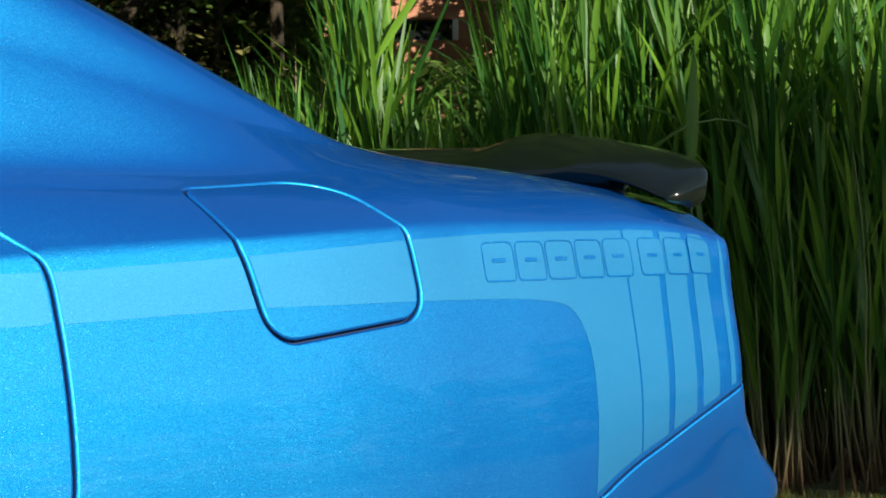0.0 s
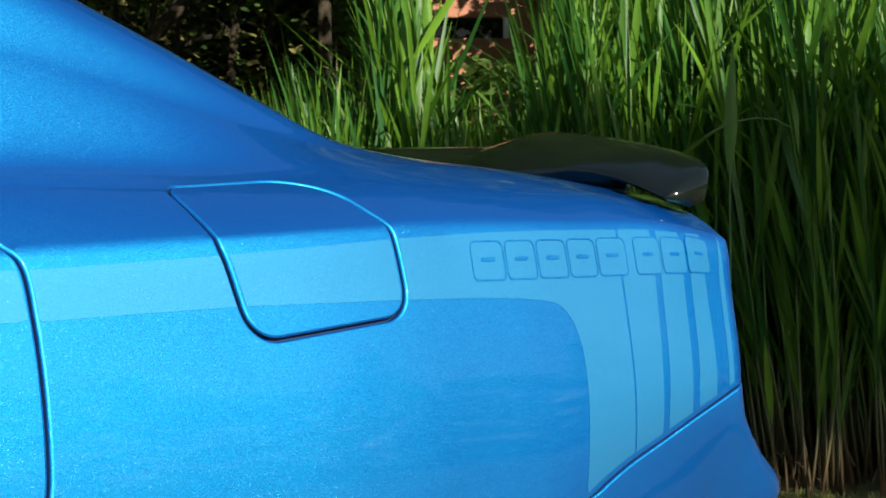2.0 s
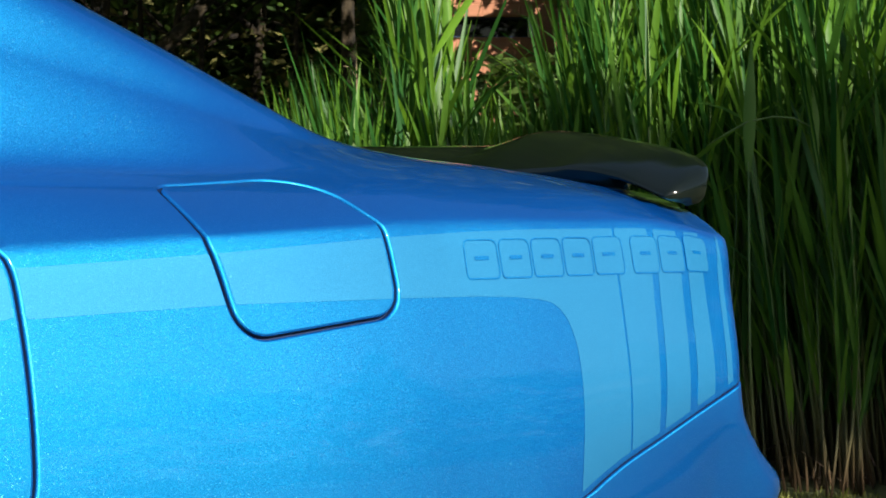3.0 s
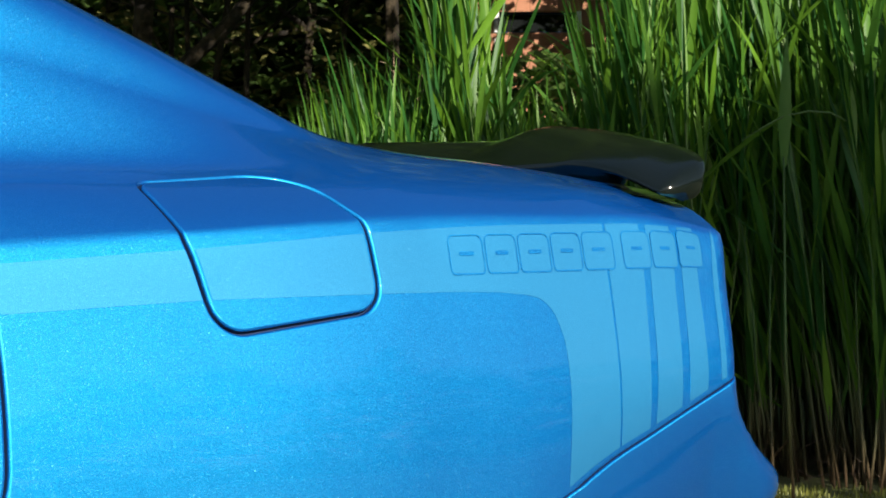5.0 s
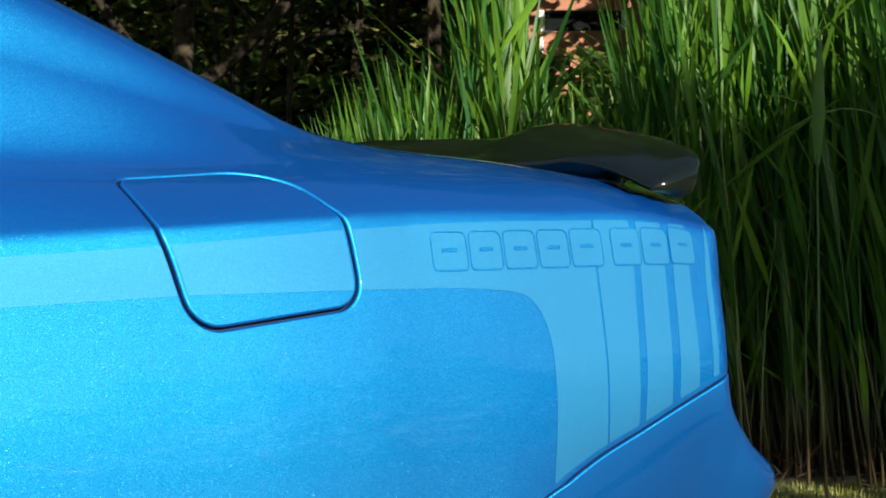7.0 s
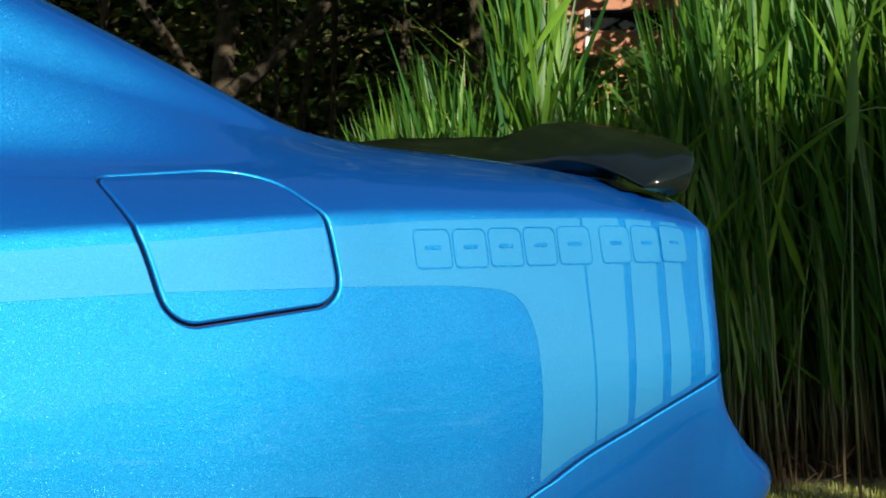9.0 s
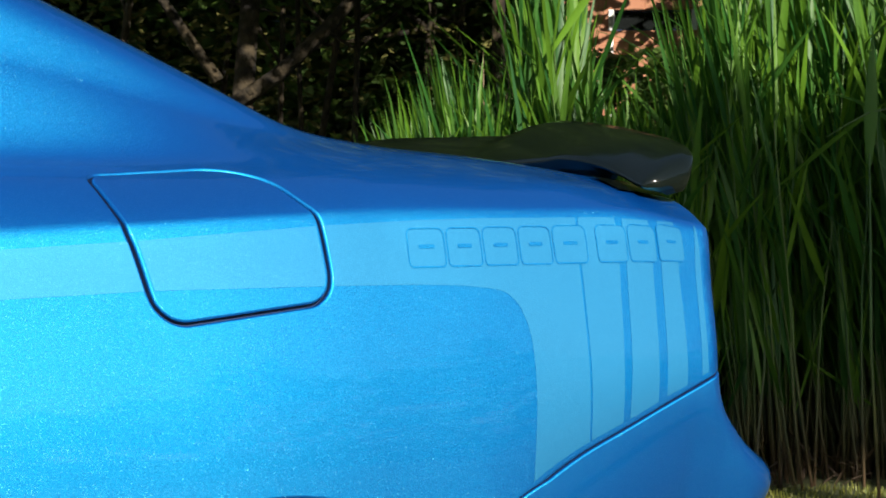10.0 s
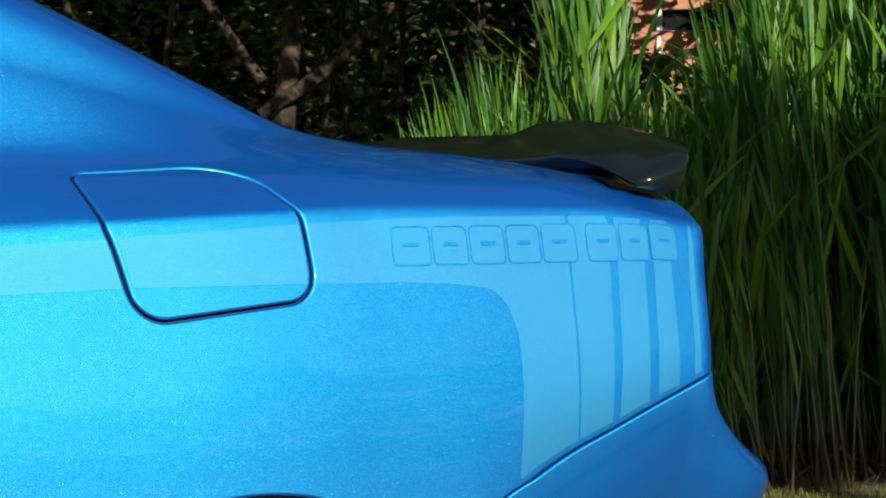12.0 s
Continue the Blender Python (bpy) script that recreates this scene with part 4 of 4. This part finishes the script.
def build_trees():
    rnd = random.Random(11)
    for x, y, h, r in ((2.79, 5.64, 4.2, 0.068), (4.08, 5.30, 4.4, 0.050), (3.55, 6.47, 3.6, 0.026), (3.62, 6.40, 3.8, 0.022), (3.75, 6.15, 3.8, 0.024), (2.55, 6.5, 4.0, 0.03), (2.75, 7.6, 4.2, 0.035), (4.4, 7.7, 4.2, 0.03), (1.9, 8.0, 4.6, 0.05),
                       (5.6, 8.6, 4.6, 0.05), (3.1, 9.2, 5.0, 0.04), (3.7, 9.6, 5.0, 0.045), (4.6, 9.4, 5.0, 0.03), (2.4, 8.9, 5.0, 0.03), (7.9, 7.6, 5, 0.06), (5.3, 7.6, 4.4, 0.03)):
        forks = ((1.40, (0.66, -0.50, 0.75), 1.9, 0.042), (1.55, (-0.6, 0.3, 0.9), 1.6, 0.028)) if r > 0.065 else ()
        build_tree(x, y, h, r, rnd, 6000, 0.24, 1.9, forks=forks, roof={0.068: (2.0, -1.3), 0.050: (1.1, -1.0)}[r] if r in (0.068, 0.050) and y < 6 else None)
    heap = Heap()

    def wood():
        s, d, z = rnd.uniform(-6, 6), rnd.uniform(12.6, 14.6), 5.2 * rnd.random() ** 1.4
        x, y = -1.1 + d * 0.545 + s * 0.839, -1.8 + d * 0.839 - s * 0.545
        return Vector((x, y, z)) if noise.noise((x * 1.1, y * 1.1, z * 1.3)) > (-0.45 if z > 2.4 else -2) else None
    leaf_cloud(heap, 70000, rnd, wood, (0.06, 0.16))

    def tops():
        s, d, z = rnd.uniform(-9, 9), rnd.uniform(13.0, 15.5), rnd.uniform(4.5, 12)
        x, y = -1.1 + d * 0.545 + s * 0.839, -1.8 + d * 0.839 - s * 0.545
        return Vector((x, y, z)) if noise.noise((x * 0.6, y * 0.6, z * 0.7)) > -0.4 else None
    leaf_cloud(heap, 22000, rnd, tops, (0.16, 0.30))
    tagged(new("woodland", heap.mesh("woodland", [FOLIAGE], False)), "dense dark woodland behind the trees", "woods", kind="stuff")
    heap = Heap()

    def scrub():
        s, d, z = rnd.uniform(-5, 5), rnd.uniform(10.8, 12.4), 2.3 * rnd.random() ** 1.2
        x, y = -1.1 + d * 0.545 + s * 0.839, -1.8 + d * 0.839 - s * 0.545
        return Vector((x, y, z)) if noise.noise((x * 1.5, y * 1.5, z * 1.7)) > (-0.6 if z < 1.5 else -0.1) and math.atan2(y + 1.77, x + 1.11) > radians(51.5) else None
    leaf_cloud(heap, 26000, rnd, scrub, (0.02, 0.05))
    tagged(new("undergrowth", heap.mesh("undergrowth", [UNDER], False)), "dark tangled undergrowth below the trees", "shrubs", kind="stuff")
    heap = Heap()

    def hedge():
        a, d = rnd.uniform(radians(36), radians(53.5)), rnd.uniform(9.7, 10.3)
        x, y = -1.11 + d * math.cos(a), -1.77 + d * math.sin(a)
        top = 1.87 + 0.06 * noise.noise((a * 90, 0, 0))
        z = 3.0 * rnd.random()
        ragged = radians(0.25) * noise.noise((z * 9, 2, 0))
        clear = radians(47.2) + ragged < a < radians(51.6) + ragged and z > top and (z < 2.17 or noise.noise((a * 70, 5, z * 5)) > -0.25)
        return None if clear else Vector((x, y, z))
    leaf_cloud(heap, 27000, rnd, hedge, (0.03, 0.07))
    tagged(new("shrubs", heap.mesh("shrubs", [FOLIAGE], False)), "dark leafy shrubs in front of the house", "shrubs", kind="stuff")
    # far trees all round the lawn
    heap = Heap()

    def far_ring():
        a, d = rnd.uniform(radians(115), radians(405)), rnd.uniform(24, 29)
        top = 6.0 + 2.5 * noise.noise((a * 6, 0, 0)) + 1.2 * noise.noise((a * 23, 3, 0))
        return Vector((math.cos(a) * d, math.sin(a) * d, rnd.uniform(0, max(top, 2))))
    leaf_cloud(heap, 22000, rnd, far_ring, (0.25, 0.6))

    def far_back():
        a, d = rnd.uniform(radians(44), radians(116)), rnd.uniform(19, 26)
        top = 6.5 + 2.5 * noise.noise((a * 6, 0, 0))
        return Vector((math.cos(a) * d, math.sin(a) * d, rnd.uniform(0, top)))
    leaf_cloud(heap, 16000, rnd, far_back, (0.3, 0.65))
    tagged(new("far_trees", heap.mesh("far_trees", [FOLIAGE], False)), "distant dark tree line round the lawn", "woods", kind="stuff")
    # unseen tree added across the lawn so its flat crown shades the lower reeds
    tree = tagged(new("tree"), "unseen tall lawn tree with a flat spreading crown, added to shade the reeds", "tree")
    tree.location = (0.6, -9.0, 0)
    heap = Heap()
    heap.add(*tube([(0, 0, -0.1), (0.05, 0, 1.8), (-0.04, 0.03, 3.6), (0, 0, 5.5)], [0.16, 0.13, 0.11, 0.07], 10))
    for k in range(9):
        a = k * 0.7
        end = Vector((math.cos(a) * 1.7, math.sin(a) * 0.6, rnd.uniform(5.8, 6.2)))
        heap.add(*tube([(0, 0, 4.8 + 0.05 * k), end * 0.5 + Vector((0, 0, 2.55)), end], [0.06, 0.04, 0.012], 6))
    part("trunk", heap.mesh("trunk", [BARK]), tree)
    crown = Heap()

    def shade_canopy():
        x, y = rnd.uniform(-1.75, 2.1), rnd.uniform(-0.35, 0.35)
        low, high = float(np.interp(x, (-1.1, -0.35, 0.0, 0.3, 0.56, 2.1), (5.74, 5.70, 5.68, 5.4, 5.2, 4.9))), float(np.interp(x, (-1.2, -0.6, -0.1, 0.25, 0.5, 1.0, 1.6), (6.76, 6.86, 6.72, 6.50, 6.46, 6.60, 6.74))) + 0.15 * noise.noise((x * 2.0, 0, 0))
        q = Vector((x, y, low + (high - low) * rnd.random()))
        return q if noise.noise(q * 3.0) > -0.3 else None
    leaf_cloud(crown, 22000, rnd, shade_canopy, (0.05, 0.10))
    part("crown", crown.mesh("crown", [FOLIAGE], False), tree)
    # dead twigs standing in the reeds
    for k in range(5):
        twig = Heap()
        foot = Vector((2.95 + rnd.uniform(-0.16, 0.10), 3.62 + rnd.uniform(-0.12, 0.1), 0.1))
        lean = Vector((rnd.uniform(-0.10, 0.04), rnd.uniform(-0.05, 0.08), 1))
        pts = [lean * s + Vector((rnd.uniform(-1, 1), rnd.uniform(-1, 1), 0)) * 0.02 for s in (0, 0.5, 0.95, 1.3, rnd.uniform(1.36, 1.56))]
        twig.add(*tube(pts, [0.0045, 0.004, 0.0032, 0.0022, 0.001], 5))
        for m in range(rnd.randint(1, 3)):
            p = pts[2 + m % 2].lerp(pts[3 + m % 2], rnd.uniform(0.3, 1.0))
            tip = Vector((rnd.uniform(-0.16, 0.08), rnd.uniform(-0.06, 0.14), rnd.uniform(0.0, 0.22)))
            twig.add(*tube([p, p + tip * 0.5 + Vector((0, 0, 0.015)), p + tip], [0.002, 0.0015, 0.0008], 4))
        stick = tagged(new("dead_twig", twig.mesh("dead_twig", [TWIG])), "bare dry brown twig standing among the reeds", "twig", "dry twigs in the reeds")
        stick.location = foot


build_trees()


# ---- brick house ----
def build_house():
    """A low brick house: brick below and above a wide dark window between white posts, a white pipe down the wall."""
    house = tagged(new("house"), "tan brick house with a wide dark white-posted window", "house")
    house.location = (5.65, 6.53, 0)
    house.rotation_euler = (0, 0, radians(-40.4))
    left, right, sill, head, top = -0.30, 1.30, 2.055, 2.172, 3.2
    wall = box("wall", left, right, 0.012, 0.25, 0, sill, MORTAR, house, "tan brick wall")
    box("wall", left, -0.016, 0.012, 0.25, sill, head, MORTAR, house)
    box("wall", 0.472, right, 0.012, 0.25, sill, head, MORTAR, house)
    upper = box("wall", left, right, 0.012, 0.25, head, top, MORTAR, house)
    window = new("window")
    window.parent = house
    box("pane", 0.014, 0.442, 0.09, 0.10, sill + 0.01, head - 0.01, GLASS, window, "dark window glass")
    box("post", -0.016, 0.014, 0.0, 0.11, sill, head, WHITE, window, "white window post", 0.003)
    box("post", 0.442, 0.472, 0.0, 0.11, sill, head, WHITE, window, "white window post", 0.003)
    box("sill", 0.014, 0.442, 0.06, 0.11, sill, sill + 0.01, GROOVE, window)
    box("lintel", 0.014, 0.442, 0.06, 0.11, head - 0.01, head, GROOVE, window)
    for x in (0.0, 0.145):
        part("downpipe", mesh_of("downpipe", *tube([(x, -0.02, 0.1), (x, -0.02, 1.2), (x, -0.02, 1.6 if x else 1.98), (x, 0.008, 1.63 if x else 2.02)], [0.013] * 4, 8), WHITE), house, "white pipe down the wall")
    box("roof", -0.75, 1.6, -0.1, 1.6, top, top + 0.1, ROOFING, house, "dark shingle roof")
    brick = bm_mesh("brick", box_bm(bmesh.new(), -0.1025, 0.1025, -0.003, 0.012, -0.0305, 0.0305, 0.003), BRICK)
    for base, rows, z0 in ((wall, 7, sill - 0.034), (upper, 6, head + 0.034)):
        for k in range(rows):
            for i in range(7):
                b = new("brick", brick)
                b.parent, b.location = base, (left + 0.11 + i * 0.215 - (0.0 if k % 2 else -0.05), 0.012, z0 + k * 0.0685 * (-1 if base is wall else 1))


build_house()
